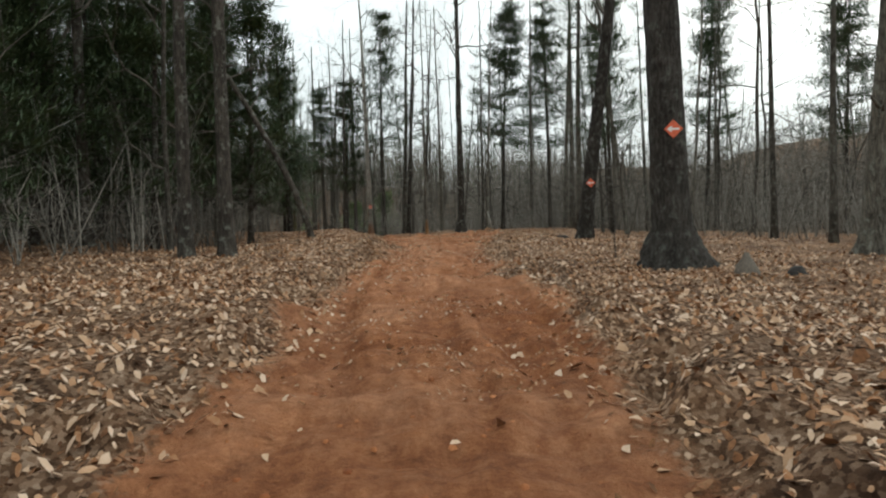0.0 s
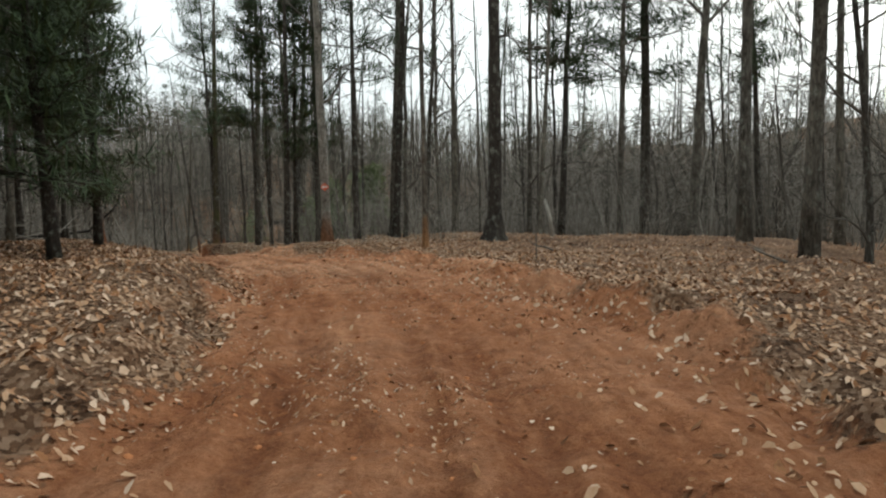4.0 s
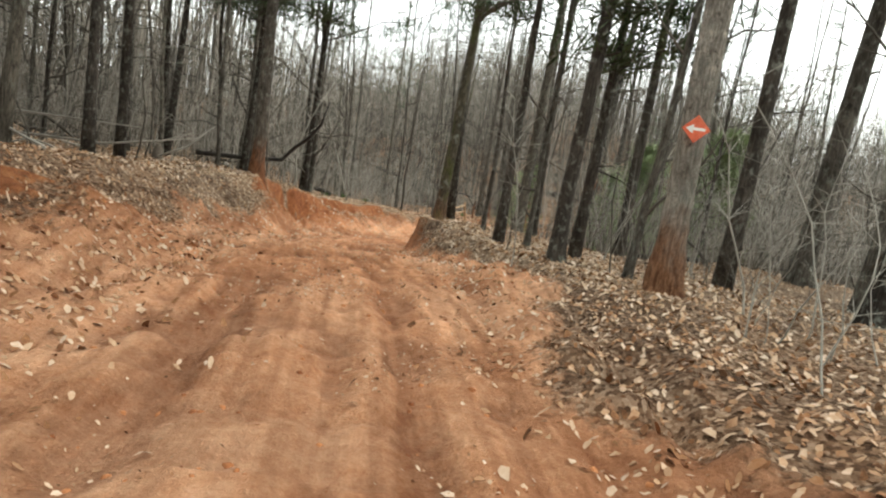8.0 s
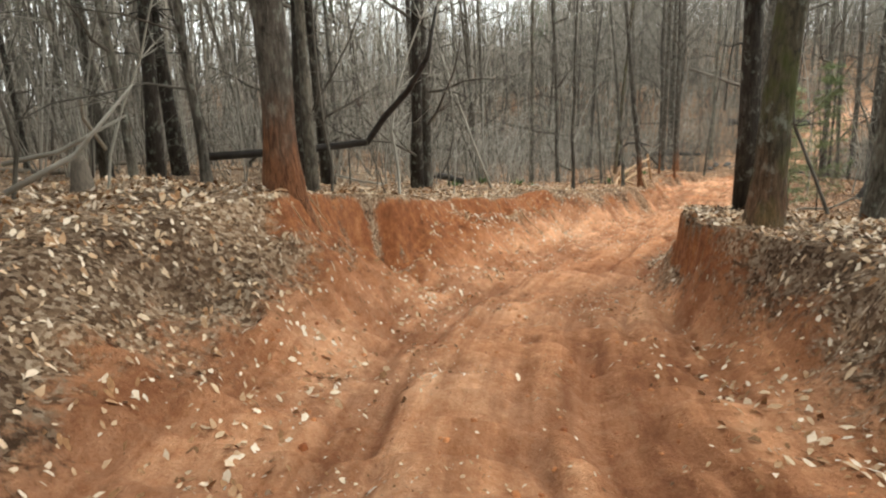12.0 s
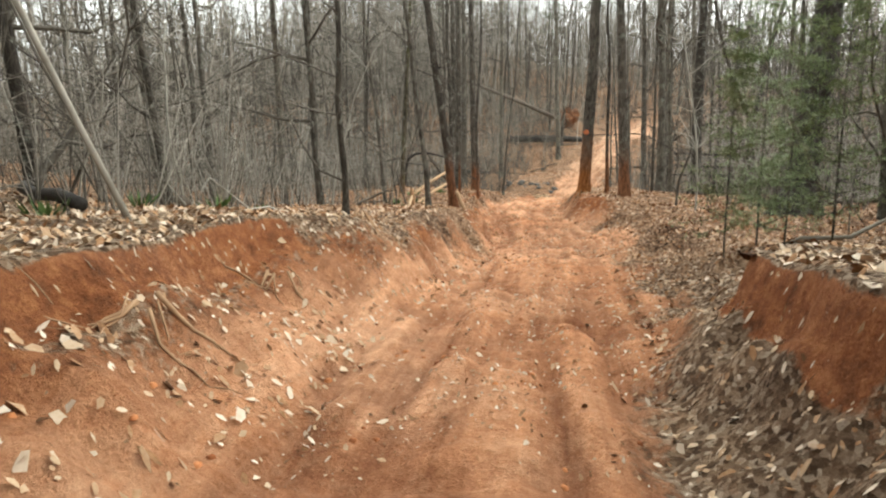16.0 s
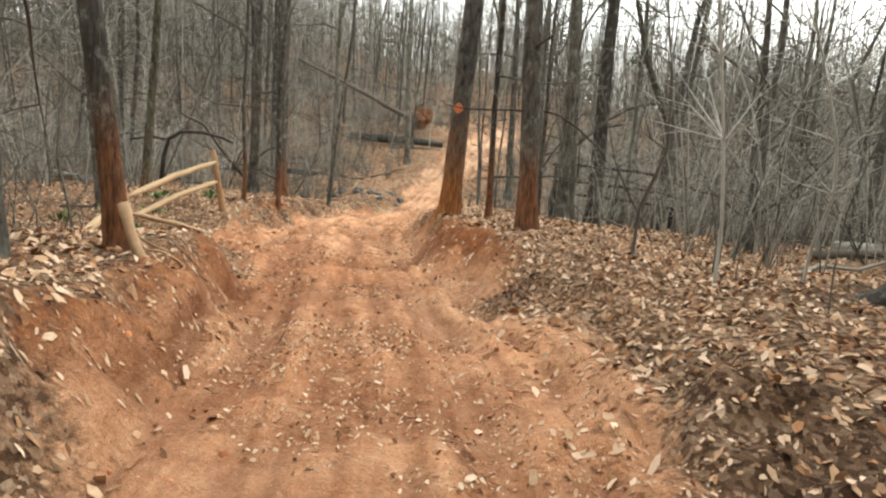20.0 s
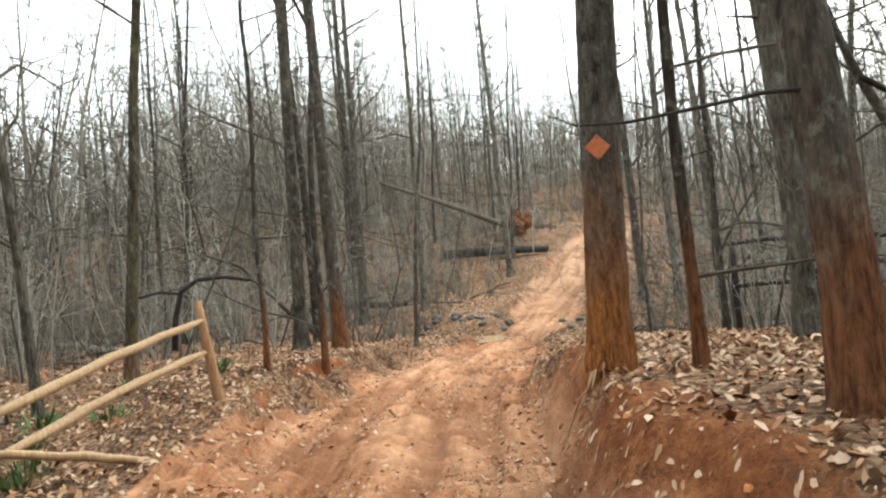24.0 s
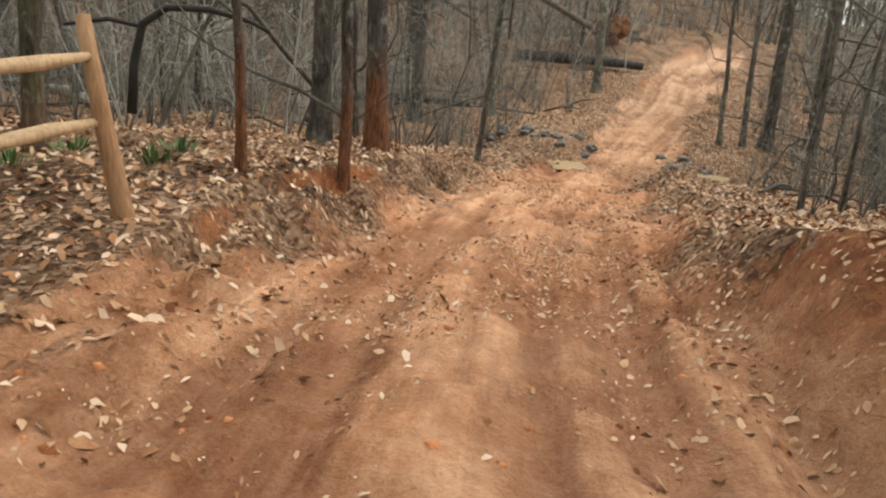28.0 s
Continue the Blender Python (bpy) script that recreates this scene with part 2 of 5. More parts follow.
def mix_node(nodes, links, fac, a, b, mode="MIX"):
    n = nodes.new("ShaderNodeMix")
    n.data_type, n.blend_type = "RGBA", mode
    for socket, value in ((n.inputs[0], fac), (n.inputs[6], a), (n.inputs[7], b)):
        if isinstance(value, (int, float)):
            socket.default_value = value
        elif isinstance(value, tuple):
            socket.default_value = (*value, 1)
        else:
            links.new(value, socket)
    return n.outputs[2]


def bump_node(nodes, links, shader, height, strength, distance):
    b = nodes.new("ShaderNodeBump")
    b.inputs["Strength"].default_value, b.inputs["Distance"].default_value = strength, distance
    links.new(height, b.inputs["Height"])
    links.new(b.outputs["Normal"], shader.inputs["Normal"])


def math_node(nodes, links, kind, a, b):
    n = nodes.new("ShaderNodeMath")
    n.operation = kind
    for socket, value in zip(n.inputs, (a, b)):
        if isinstance(value, (int, float)):
            socket.default_value = value
        else:
            links.new(value, socket)
    return n.outputs[0]


def clay_dust(nodes, links, colour, at):
    """Leaves by the busy stretches of the trail are stained with clay."""
    y = nodes.new("ShaderNodeSeparateXYZ")
    links.new(at, y.inputs["Vector"])
    much = ramp_node(nodes, [(0.45, (0.55, 0.55, 0.55)), (0.51, (0.12, 0.12, 0.12)), (0.63, (0.12, 0.12, 0.12)), (0.70, (0.58, 0.58, 0.58))])
    links.new(math_node(nodes, links, "DIVIDE", y.outputs["Y"], 100.0), much.inputs["Fac"])
    patch = noise_node(nodes, links, 1.6, 5, 0.65, at)
    fac = math_node(nodes, links, "MULTIPLY", much.outputs["Color"], math_node(nodes, links, "ADD", patch.outputs["Fac"], 0.35))
    return mix_node(nodes, links, fac, colour, (0.78, 0.50, 0.34), "MULTIPLY")


def ground_material():
    m, nodes, links, out = material("clay_and_leaf_mould")
    at = nodes.new("ShaderNodeNewGeometry").outputs["Position"]
    bare = nodes.new("ShaderNodeAttribute")
    bare.attribute_name = "bare"
    wide = noise_node(nodes, links, 0.35, 5, 0.6, at)
    fine = noise_node(nodes, links, 9.0, 8, 0.75, at)
    grit = noise_node(nodes, links, 45.0, 3, 0.6, at)
    clay = ramp_node(nodes, [(0.30, (0.27, 0.100, 0.044)), (0.47, (0.49, 0.218, 0.106)), (0.70, (0.70, 0.405, 0.245))])
    links.new(math_node(nodes, links, "ADD", math_node(nodes, links, "MULTIPLY", wide.outputs["Fac"], 0.55), math_node(nodes, links, "MULTIPLY", fine.outputs["Fac"], 0.48)), clay.inputs["Fac"])
    track = nodes.new("ShaderNodeAttribute")
    track.attribute_name = "along"
    streak = noise_node(nodes, links, 1.0, 6, 0.6, track.outputs["Vector"], (5.0, 0.4, 1.0))
    worn = ramp_node(nodes, [(0.34, (0.62, 0.55, 0.50)), (0.52, (1.0, 1.0, 1.0)), (0.68, (1.32, 1.38, 1.42))])
    links.new(streak.outputs["Fac"], worn.inputs["Fac"])
    streaked = mix_node(nodes, links, 0.85, clay.outputs["Color"], worn.outputs["Color"], "MULTIPLY")
    track_axes = nodes.new("ShaderNodeSeparateXYZ")
    links.new(track.outputs["Vector"], track_axes.inputs["Vector"])
    # past the hollow the clay has dried to a pale dust
    dry = nodes.new("ShaderNodeMapRange")
    dry.inputs["From Min"].default_value, dry.inputs["From Max"].default_value, dry.inputs["To Max"].default_value = 106.0, 120.0, 0.72
    links.new(track_axes.outputs["Y"], dry.inputs["Value"])
    streaked = mix_node(nodes, links, dry.outputs["Result"], streaked, (0.53, 0.335, 0.215))
    # darker in the ruts, paler on the ridges between, broken up by noise
    pitted = ramp_node(nodes, [(0.22, (0.50, 0.44, 0.42)), (0.45, (0.92, 0.92, 0.92)), (0.75, (1.22, 1.27, 1.30))])
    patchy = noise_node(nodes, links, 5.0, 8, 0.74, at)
    links.new(math_node(nodes, links, "ADD", track_axes.outputs["Z"], math_node(nodes, links, "MULTIPLY", math_node(nodes, links, "SUBTRACT", patchy.outputs["Fac"], 0.5), 0.9)), pitted.inputs["Fac"])
    streaked = mix_node(nodes, links, 0.6, streaked, pitted.outputs["Color"], "MULTIPLY")
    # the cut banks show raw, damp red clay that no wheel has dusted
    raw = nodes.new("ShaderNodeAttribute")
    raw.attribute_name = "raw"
    # this red is also darkened for the shade under the overhanging rims
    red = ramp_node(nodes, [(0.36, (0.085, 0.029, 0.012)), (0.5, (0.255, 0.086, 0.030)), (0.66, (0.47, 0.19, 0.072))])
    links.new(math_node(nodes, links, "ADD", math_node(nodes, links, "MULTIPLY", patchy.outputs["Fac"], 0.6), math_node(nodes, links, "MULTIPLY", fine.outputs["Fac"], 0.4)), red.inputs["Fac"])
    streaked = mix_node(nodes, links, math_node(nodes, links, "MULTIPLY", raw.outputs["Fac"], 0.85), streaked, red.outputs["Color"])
    clay_colour = mix_node(nodes, links, 0.4, streaked, grit.outputs["Fac"], "SOFT_LIGHT")
    cells = nodes.new("ShaderNodeTexVoronoi")
    cells.inputs["Scale"].default_value = 30.0
    cells.inputs["Randomness"].default_value = 1.0
    crooked = mix_node(nodes, links, 0.06, at, fine.outputs["Color"])
    links.new(crooked, cells.inputs["Vector"])
    leaf = ramp_node(nodes, [(0.0, (0.040, 0.024, 0.014)), (0.3, (0.135, 0.083, 0.048)), (0.6, (0.33, 0.232, 0.155)), (1.0, (0.64, 0.53, 0.41))])
    grey = nodes.new("ShaderNodeRGBToBW")
    links.new(cells.outputs["Color"], grey.inputs["Color"])
    links.new(grey.outputs["Val"], leaf.inputs["Fac"])
    mould = mix_node(nodes, links, 0.22, leaf.outputs["Color"], (0.115, 0.072, 0.043))
    drift = ramp_node(nodes, [(0.36, (0.55, 0.52, 0.50)), (0.5, (1.0, 1.0, 1.0)), (0.64, (1.35, 1.32, 1.28))])
    links.new(noise_node(nodes, links, 0.9, 6, 0.7, at).outputs["Fac"], drift.inputs["Fac"])
    mould = clay_dust(nodes, links, mix_node(nodes, links, 1.0, mould, drift.outputs["Color"], "MULTIPLY"), at)
    edge = math_node(nodes, links, "ADD", bare.outputs["Fac"], math_node(nodes, links, "MULTIPLY", math_node(nodes, links, "SUBTRACT", fine.outputs["Fac"], 0.5), 1.1))
    step = ramp_node(nodes, [(0.38, (0, 0, 0)), (0.6, (1, 1, 1))])
    links.new(edge, step.inputs["Fac"])
    links.new(mix_node(nodes, links, step.outputs["Color"], mould, clay_colour), out.inputs["Base Color"])
    out.inputs["Roughness"].default_value = 0.95
    out.inputs["Specular IOR Level"].default_value = 0.15
    relief = math_node(nodes, links, "ADD", fine.outputs["Fac"], math_node(nodes, links, "MULTIPLY", grit.outputs["Fac"], 0.4))
    bump_node(nodes, links, out, relief, 1.0, 0.07)
    return m


def bark_material(name, dark, light, mud=0.0, mud_height=1.6, moss=0.0, plates=0.0, clay=((0.10, 0.048, 0.026), (0.33, 0.165, 0.090))):
    """Furrowed bark; mud: how much clay has been splashed and rubbed on the lower trunk, moss: green film on it."""
    m, nodes, links, out = material(name)
    geo = nodes.new("ShaderNodeTexCoord")
    at = geo.outputs["Object"]
    info = nodes.new("ShaderNodeObjectInfo")
    ridge = noise_node(nodes, links, 1.0, 5, 0.7, at, (26.0, 26.0, 4.5))
    patch = noise_node(nodes, links, 1.0, 4, 0.6, at, (3.0, 3.0, 1.6))
    tone = ramp_node(nodes, [(0.36, dark), (0.5, tuple((a + b) / 2 for a, b in zip(dark, light))), (0.64, tuple(1.15 * b for b in light))])
    links.new(math_node(nodes, links, "ADD", math_node(nodes, links, "MULTIPLY", ridge.outputs["Fac"], 0.6), math_node(nodes, links, "MULTIPLY", patch.outputs["Fac"], 0.4)), tone.inputs["Fac"])
    own = ramp_node(nodes, [(0.0, (0.62, 0.58, 0.55)), (0.5, (1.0, 0.98, 0.95)), (1.0, (1.35, 1.32, 1.25))])
    links.new(info.outputs["Random"], own.inputs["Fac"])
    colour = mix_node(nodes, links, 1.0, tone.outputs["Color"], own.outputs["Color"], "MULTIPLY")
    spots = noise_node(nodes, links, 1.0, 6, 0.7, at, (7.0, 7.0, 5.0))
    lichen = ramp_node(nodes, [(0.54, (0, 0, 0)), (0.64, (0.6, 0.6, 0.6))])
    links.new(spots.outputs["Fac"], lichen.inputs["Fac"])
    colour = mix_node(nodes, links, lichen.outputs["Color"], colour, (0.30, 0.31, 0.26))
    scar = ramp_node(nodes, [(0.34, (0.8, 0.8, 0.8)), (0.44, (0, 0, 0))])
    links.new(spots.outputs["Fac"], scar.inputs["Fac"])
    colour = mix_node(nodes, links, scar.outputs["Color"], colour, (0.030, 0.024, 0.019))
    relief = ridge.outputs["Fac"]
    if plates:
        mp = nodes.new("ShaderNodeMapping")
        mp.inputs["Scale"].default_value = (11.0, 11.0, 2.6)
        crooked = mix_node(nodes, links, 0.17, at, spots.outputs["Color"])
        links.new(crooked, mp.inputs["Vector"])
        crack = nodes.new("ShaderNodeTexVoronoi")
        crack.feature = "DISTANCE_TO_EDGE"
        links.new(mp.outputs["Vector"], crack.inputs["Vector"])
        gap = ramp_node(nodes, [(0.0, (0.85, 0.85, 0.85)), (0.11, (0, 0, 0))])
        links.new(crack.outputs["Distance"], gap.inputs["Fac"])
        relief = math_node(nodes, links, "SUBTRACT", relief, math_node(nodes, links, "MULTIPLY", gap.outputs["Color"], 0.9))
    parts = nodes.new("ShaderNodeSeparateXYZ")
    links.new(at, parts.inputs["Vector"])
    if moss:
        film = ramp_node(nodes, [(0.5, (0, 0, 0)), (0.62, (moss, moss, moss))])
        links.new(patch.outputs["Fac"], film.inputs["Fac"])
        colour = mix_node(nodes, links, film.outputs["Color"], colour, (0.075, 0.085, 0.022))
    if mud:
        ragged = math_node(nodes, links, "ADD", parts.outputs["Z"], math_node(nodes, links, "MULTIPLY", math_node(nodes, links, "SUBTRACT", patch.outputs["Fac"], 0.5), 1.5 * mud_height))
        low = nodes.new("ShaderNodeMapRange")
        low.inputs["From Min"].default_value, low.inputs["From Max"].default_value = mud_height * 0.35, mud_height * 1.25
        low.inputs["To Min"].default_value, low.inputs["To Max"].default_value = mud, 0.0
        links.new(ragged, low.inputs["Value"])
        streaky = ramp_node(nodes, [(0.36, (0, 0, 0)), (0.64, (1, 1, 1))])
        links.new(ridge.outputs["Fac"], streaky.inputs["Fac"])
        splash = mix_node(nodes, links, streaky.outputs["Color"], *clay)
        colour = mix_node(nodes, links, low.outputs["Result"], colour, splash)
    if plates:
        colour = mix_node(nodes, links, math_node(nodes, links, "MULTIPLY", gap.outputs["Color"], plates), colour, (0.040, 0.024, 0.015))
    links.new(colour, out.inputs["Base Color"])
    out.inputs["Roughness"].default_value = 0.9
    out.inputs["Specular IOR Level"].default_value = 0.2
    bump_node(nodes, links, out, relief, 1.0, 0.07)
    return m


def plain_material(name, dark, light, scale=12.0, rough=0.85, bump_size=0.01, per_island=False, metal=0.0, stretch=None, spread=1.0):
    """A surface that varies between two colours by grain, and by piece where asked."""
    m, nodes, links, out = material(name)
    at = nodes.new("ShaderNodeTexCoord").outputs["Object"]
    grain = noise_node(nodes, links, scale, 5, 0.6, at, stretch or (1, 1, 1))
    tone = ramp_node(nodes, [(0.2, dark), (0.8, light)])
    if per_island:
        own = nodes.new("ShaderNodeNewGeometry").outputs["Random Per Island"]
        value = math_node(nodes, links, "ADD", math_node(nodes, links, "MULTIPLY", own, 0.8 * spread), math_node(nodes, links, "MULTIPLY", grain.outputs["Fac"], 0.3))
        links.new(value, tone.inputs["Fac"])
    else:
        links.new(grain.outputs["Fac"], tone.inputs["Fac"])
    links.new(tone.outputs["Color"], out.inputs["Base Color"])
    out.inputs["Roughness"].default_value, out.inputs["Metallic"].default_value = rough, metal
    out.inputs["Specular IOR Level"].default_value = 0.25
    if bump_size:
        bump_node(nodes, links, out, grain.outputs["Fac"], 0.6, bump_size)
    return m


def leaf_material():
    """Dead oak leaves: each of its own brown, veined and stained."""
    m, nodes, links, out = material("dry_leaves")
    at = nodes.new("ShaderNodeTexCoord").outputs["Object"]
    own = nodes.new("ShaderNodeNewGeometry").outputs["Random Per Island"]
    stain = noise_node(nodes, links, 30.0, 3, 0.6, at)
    tone = ramp_node(nodes, [(0.0, (0.11, 0.055, 0.026)), (0.25, (0.34, 0.185, 0.090)), (0.6, (0.54, 0.40, 0.265)), (1.0, (0.74, 0.64, 0.52))])
    links.new(math_node(nodes, links, "ADD", math_node(nodes, links, "MULTIPLY", own, 0.95), math_node(nodes, links, "MULTIPLY", math_node(nodes, links, "SUBTRACT", stain.outputs["Fac"], 0.45), 0.5)), tone.inputs["Fac"])
    links.new(clay_dust(nodes, links, tone.outputs["Color"], at), out.inputs["Base Color"])
    out.inputs["Roughness"].default_value = 0.8
    out.inputs["Specular IOR Level"].default_value = 0.2
    return m


GROUND = ground_material()
BARK_GREY = bark_material("bark_grey", (0.026, 0.023, 0.019), (0.195, 0.176, 0.148))
BARK_DARK = bark_material("bark_dark", (0.022, 0.019, 0.016), (0.105, 0.090, 0.076))
BARK_MUD = bark_material("bark_with_clay_splash", (0.028, 0.024, 0.021), (0.14, 0.123, 0.104), mud=0.9, mud_height=1.2, clay=((0.085, 0.032, 0.014), (0.31, 0.13, 0.056)))
# the brighter, stronger orange here includes the glow of headlights on the clay
BARK_LIT_CLAY = bark_material("bark_plated_with_lit_clay", (0.055, 0.049, 0.043), (0.22, 0.195, 0.168), mud=1.0, mud_height=1.8, plates=0.5, clay=((0.30, 0.098, 0.027), (0.70, 0.30, 0.095)))
BARK_PLATED = bark_material("bark_plated", (0.036, 0.033, 0.030), (0.20, 0.185, 0.165), plates=0.8)
BARK_MOSS = bark_material("bark_mossy", (0.030, 0.026, 0.018), (0.15, 0.13, 0.09), mud=0.5, mud_height=0.7, moss=0.75)
BARK_SCALED = bark_material("bark_scaly_with_clay", (0.17, 0.150, 0.125), (0.72, 0.67, 0.59), mud=1.0, mud_height=1.0, plates=0.6, clay=((0.17, 0.070, 0.032), (0.52, 0.26, 0.135)))
BARK_FOOT = bark_material("bark_with_clay_foot", (0.032, 0.027, 0.022), (0.20, 0.175, 0.145), mud=1.0, mud_height=0.85, clay=((0.15, 0.070, 0.030), (0.47, 0.25, 0.115)))
TWIG = plain_material("twigs", (0.032, 0.027, 0.021), (0.185, 0.163, 0.132), 3.0, 0.9, 0.0)
# grey bark, paled further with the haze and glare of distance
TWIG_HAZE = plain_material("hazed_grey_twigs", (0.075, 0.064, 0.052), (0.30, 0.268, 0.225), 2.0, 0.9, 0.0, per_island=True)
TWIG_PALE = plain_material("pale_twigs", (0.22, 0.20, 0.165), (0.48, 0.45, 0.39), 3.0, 0.9, 0.0)
NEEDLES = plain_material("pine_needles", (0.028, 0.046, 0.020), (0.095, 0.130, 0.062), 2.0, 0.7, 0.0, per_island=True)
NEEDLES_SOFT = plain_material("soft_needles", (0.13, 0.175, 0.08), (0.32, 0.39, 0.20), 2.0, 0.7, 0.0, per_island=True)
DRY_LEAF = leaf_material()
DEAD_WOOD = plain_material("dead_wood", (0.075, 0.060, 0.048), (0.24, 0.20, 0.16), 6.0, 0.9, 0.02, stretch=(8, 8, 1))
WET_WOOD = plain_material("wet_dark_wood", (0.012, 0.010, 0.009), (0.06, 0.052, 0.045), 6.0, 0.7, 0.02)
PALE_WOOD = plain_material("split_rail_wood", (0.30, 0.19, 0.10), (0.62, 0.43, 0.26), 5.0, 0.8, 0.01, stretch=(9, 9, 1.2))
POST_WOOD = plain_material("post_wood", (0.20, 0.10, 0.05), (0.46, 0.27, 0.14), 5.0, 0.85, 0.01, stretch=(9, 9, 1.2))
STONE = plain_material("stream_stone", (0.05, 0.045, 0.04), (0.20, 0.18, 0.16), 5.0, 0.6, 0.02)
CLAY_CLOD = plain_material("clay_clods", (0.20, 0.060, 0.020), (0.50, 0.20, 0.08), 6.0, 0.95, 0.02, per_island=True)
ROOT = plain_material("exposed_roots", (0.22, 0.12, 0.065), (0.52, 0.34, 0.20), 7.0, 0.9, 0.01)


def water_material():
    m, nodes, links, out = material("muddy_water")
    at = nodes.new("ShaderNodeTexCoord").outputs["Object"]
    ripple = noise_node(nodes, links, 5.0, 2, 0.5, at)
    out.inputs["Base Color"].default_value = (0.50, 0.36, 0.21, 1)
    out.inputs["Roughness"].default_value = 0.12
    bump_node(nodes, links, out, ripple.outputs["Fac"], 0.15, 0.02)
    return m


WATER = water_material()


# ---- ways to build ----
def mesh_of(name, verts, faces, mat, smooth=True):
    me = bpy.data.meshes.new(name)
    me.from_pydata([tuple(v) for v in verts], [], faces)
    me.materials.append(mat)
    if smooth:
        me.shade_smooth()
    return me


def part(name, me, parent, label=""):
    ob = new(name, me)
    ob.parent = parent
    if label:
        ob["label"] = label
    return ob


def empty_thing(name, place, label, category, group="", turn=0.0, kind=""):
    ob = new(name)
    ob.empty_display_size = 0.2
    ob.matrix_basis = Matrix.Translation(place) @ Matrix.Rotation(turn, 4, "Z")
    return tagged(ob, label, category, group, kind)


class Soup:
    """Vertices and faces of one mesh, gathered piece by piece."""

    def __init__(self):
        self.v, self.f = [], []

    def tube(self, points, radii, sides=6, cap=True, wobble=0.0, rng=None, flat=1.0):
        points = [Vector(p) for p in points]
        base = len(self.v)
        n = len(points)
        side = None
        for k, (p, r) in enumerate(zip(points, radii)):
            way = (points[min(k + 1, n - 1)] - points[max(k - 1, 0)]).normalized()
            if side is None:
                side = way.cross(Vector((0.31, 0.87, 0.38))).normalized()
            side = (side - way * side.dot(way)).normalized()
            other = way.cross(side)
            for a in range(sides):
                q = r * (1 + (rng.uniform(-wobble, wobble) if wobble else 0))
                ang = 2 * math.pi * a / sides
                self.v.append(p + side * (q * math.cos(ang)) + other * (q * flat * math.sin(ang)))
        for k in range(n - 1):
            for a in range(sides):
                b = (a + 1) % sides
                self.f.append((base + k * sides + a, base + k * sides + b, base + (k + 1) * sides + b, base + (k + 1) * sides + a))
        if cap:
            self.f.append(tuple(base + a for a in reversed(range(sides))))
            self.f.append(tuple(base + (n - 1) * sides + a for a in range(sides)))

    def blade(self, a, b, wide):
        """A narrow kite from a to b."""
        a, b = Vector(a), Vector(b)
        side = (b - a).cross(Vector((0.2, 0.3, 0.93)))
        if side.length < 1e-6:
            side = Vector((1, 0, 0))
        side = side.normalized() * wide
        m = a.lerp(b, 0.45)
        n = len(self.v)
        self.v += [a, m + side, b, m - side]
        self.f.append((n, n + 1, n + 2, n + 3))

    def twig(self, a, b, r):
        """A thin three-sided twig that ends in a point."""
        a, b = Vector(a), Vector(b)
        way = (b - a).normalized()
        s = way.cross(Vector((0.31, 0.87, 0.38))).normalized() * r
        o = way.cross(s)
        n = len(self.v)
        self.v += [a + s, a - s * 0.5 + o * 0.87, a - s * 0.5 - o * 0.87, b]
        self.f += [(n, n + 1, n + 3), (n + 1, n + 2, n + 3), (n + 2, n, n + 3)]

    def mesh(self, name, mat, smooth=True):
        return mesh_of(name, self.v, self.f, mat, smooth)


def branch_points(rng, start, way, length, steps, droop, kink):
    pts, p, w = [Vector(start)], Vector(start), Vector(way).normalized()
    for _ in range(steps):
        w = (w + Vector((rng.gauss(0, kink), rng.gauss(0, kink), rng.gauss(0, kink) + droop))).normalized()
        p = p + w * (length / steps)
        pts.append(p)
    return pts


def fork(soup, rng, start, way, length, radius, level, twigs):
    """A limb with its boughs and twigs, into soup."""
    steps = 3 if level else 5
    pts = branch_points(rng, start, way, length, steps, 0.06, 0.24)
    soup.tube(pts, [radius * (1 - 0.8 * k / steps) for k in range(steps + 1)], 4 if level == 0 and radius > 0.025 else 3, cap=False)
    kids = twigs if level else 4
    for _ in range(kids):
        k = rng.randint(1, steps)
        out = Vector((rng.gauss(0, 1), rng.gauss(0, 1), rng.gauss(0.25, 0.6))).normalized()
        way2 = ((pts[k] - pts[k - 1]).normalized() * 0.9 + out * 0.9).normalized()
        if level < 1:
            fork(soup, rng, pts[k], way2, length * rng.uniform(0.35, 0.6), radius * 0.42, level + 1, twigs)
        else:
            soup.twig(pts[k], pts[k] + way2 * length * rng.uniform(0.3, 0.6), max(radius * 0.35, 0.006))


def trunk_line(rng, height, lean, sway=0.02, steps=12):
    """The line of a trunk from its foot, with a slow wander; lean: metres sideways for each metre up."""
    pts, dx, dy = [], 0.0, 0.0
    for k in range(steps + 1):
        z = height * k / steps
        dx += rng.gauss(0, sway) * height / steps
        dy += rng.gauss(0, sway) * height / steps
        pts.append(Vector((lean[0] * z + dx, lean[1] * z + dy, z - 0.35 if k == 0 else z)))
    return pts


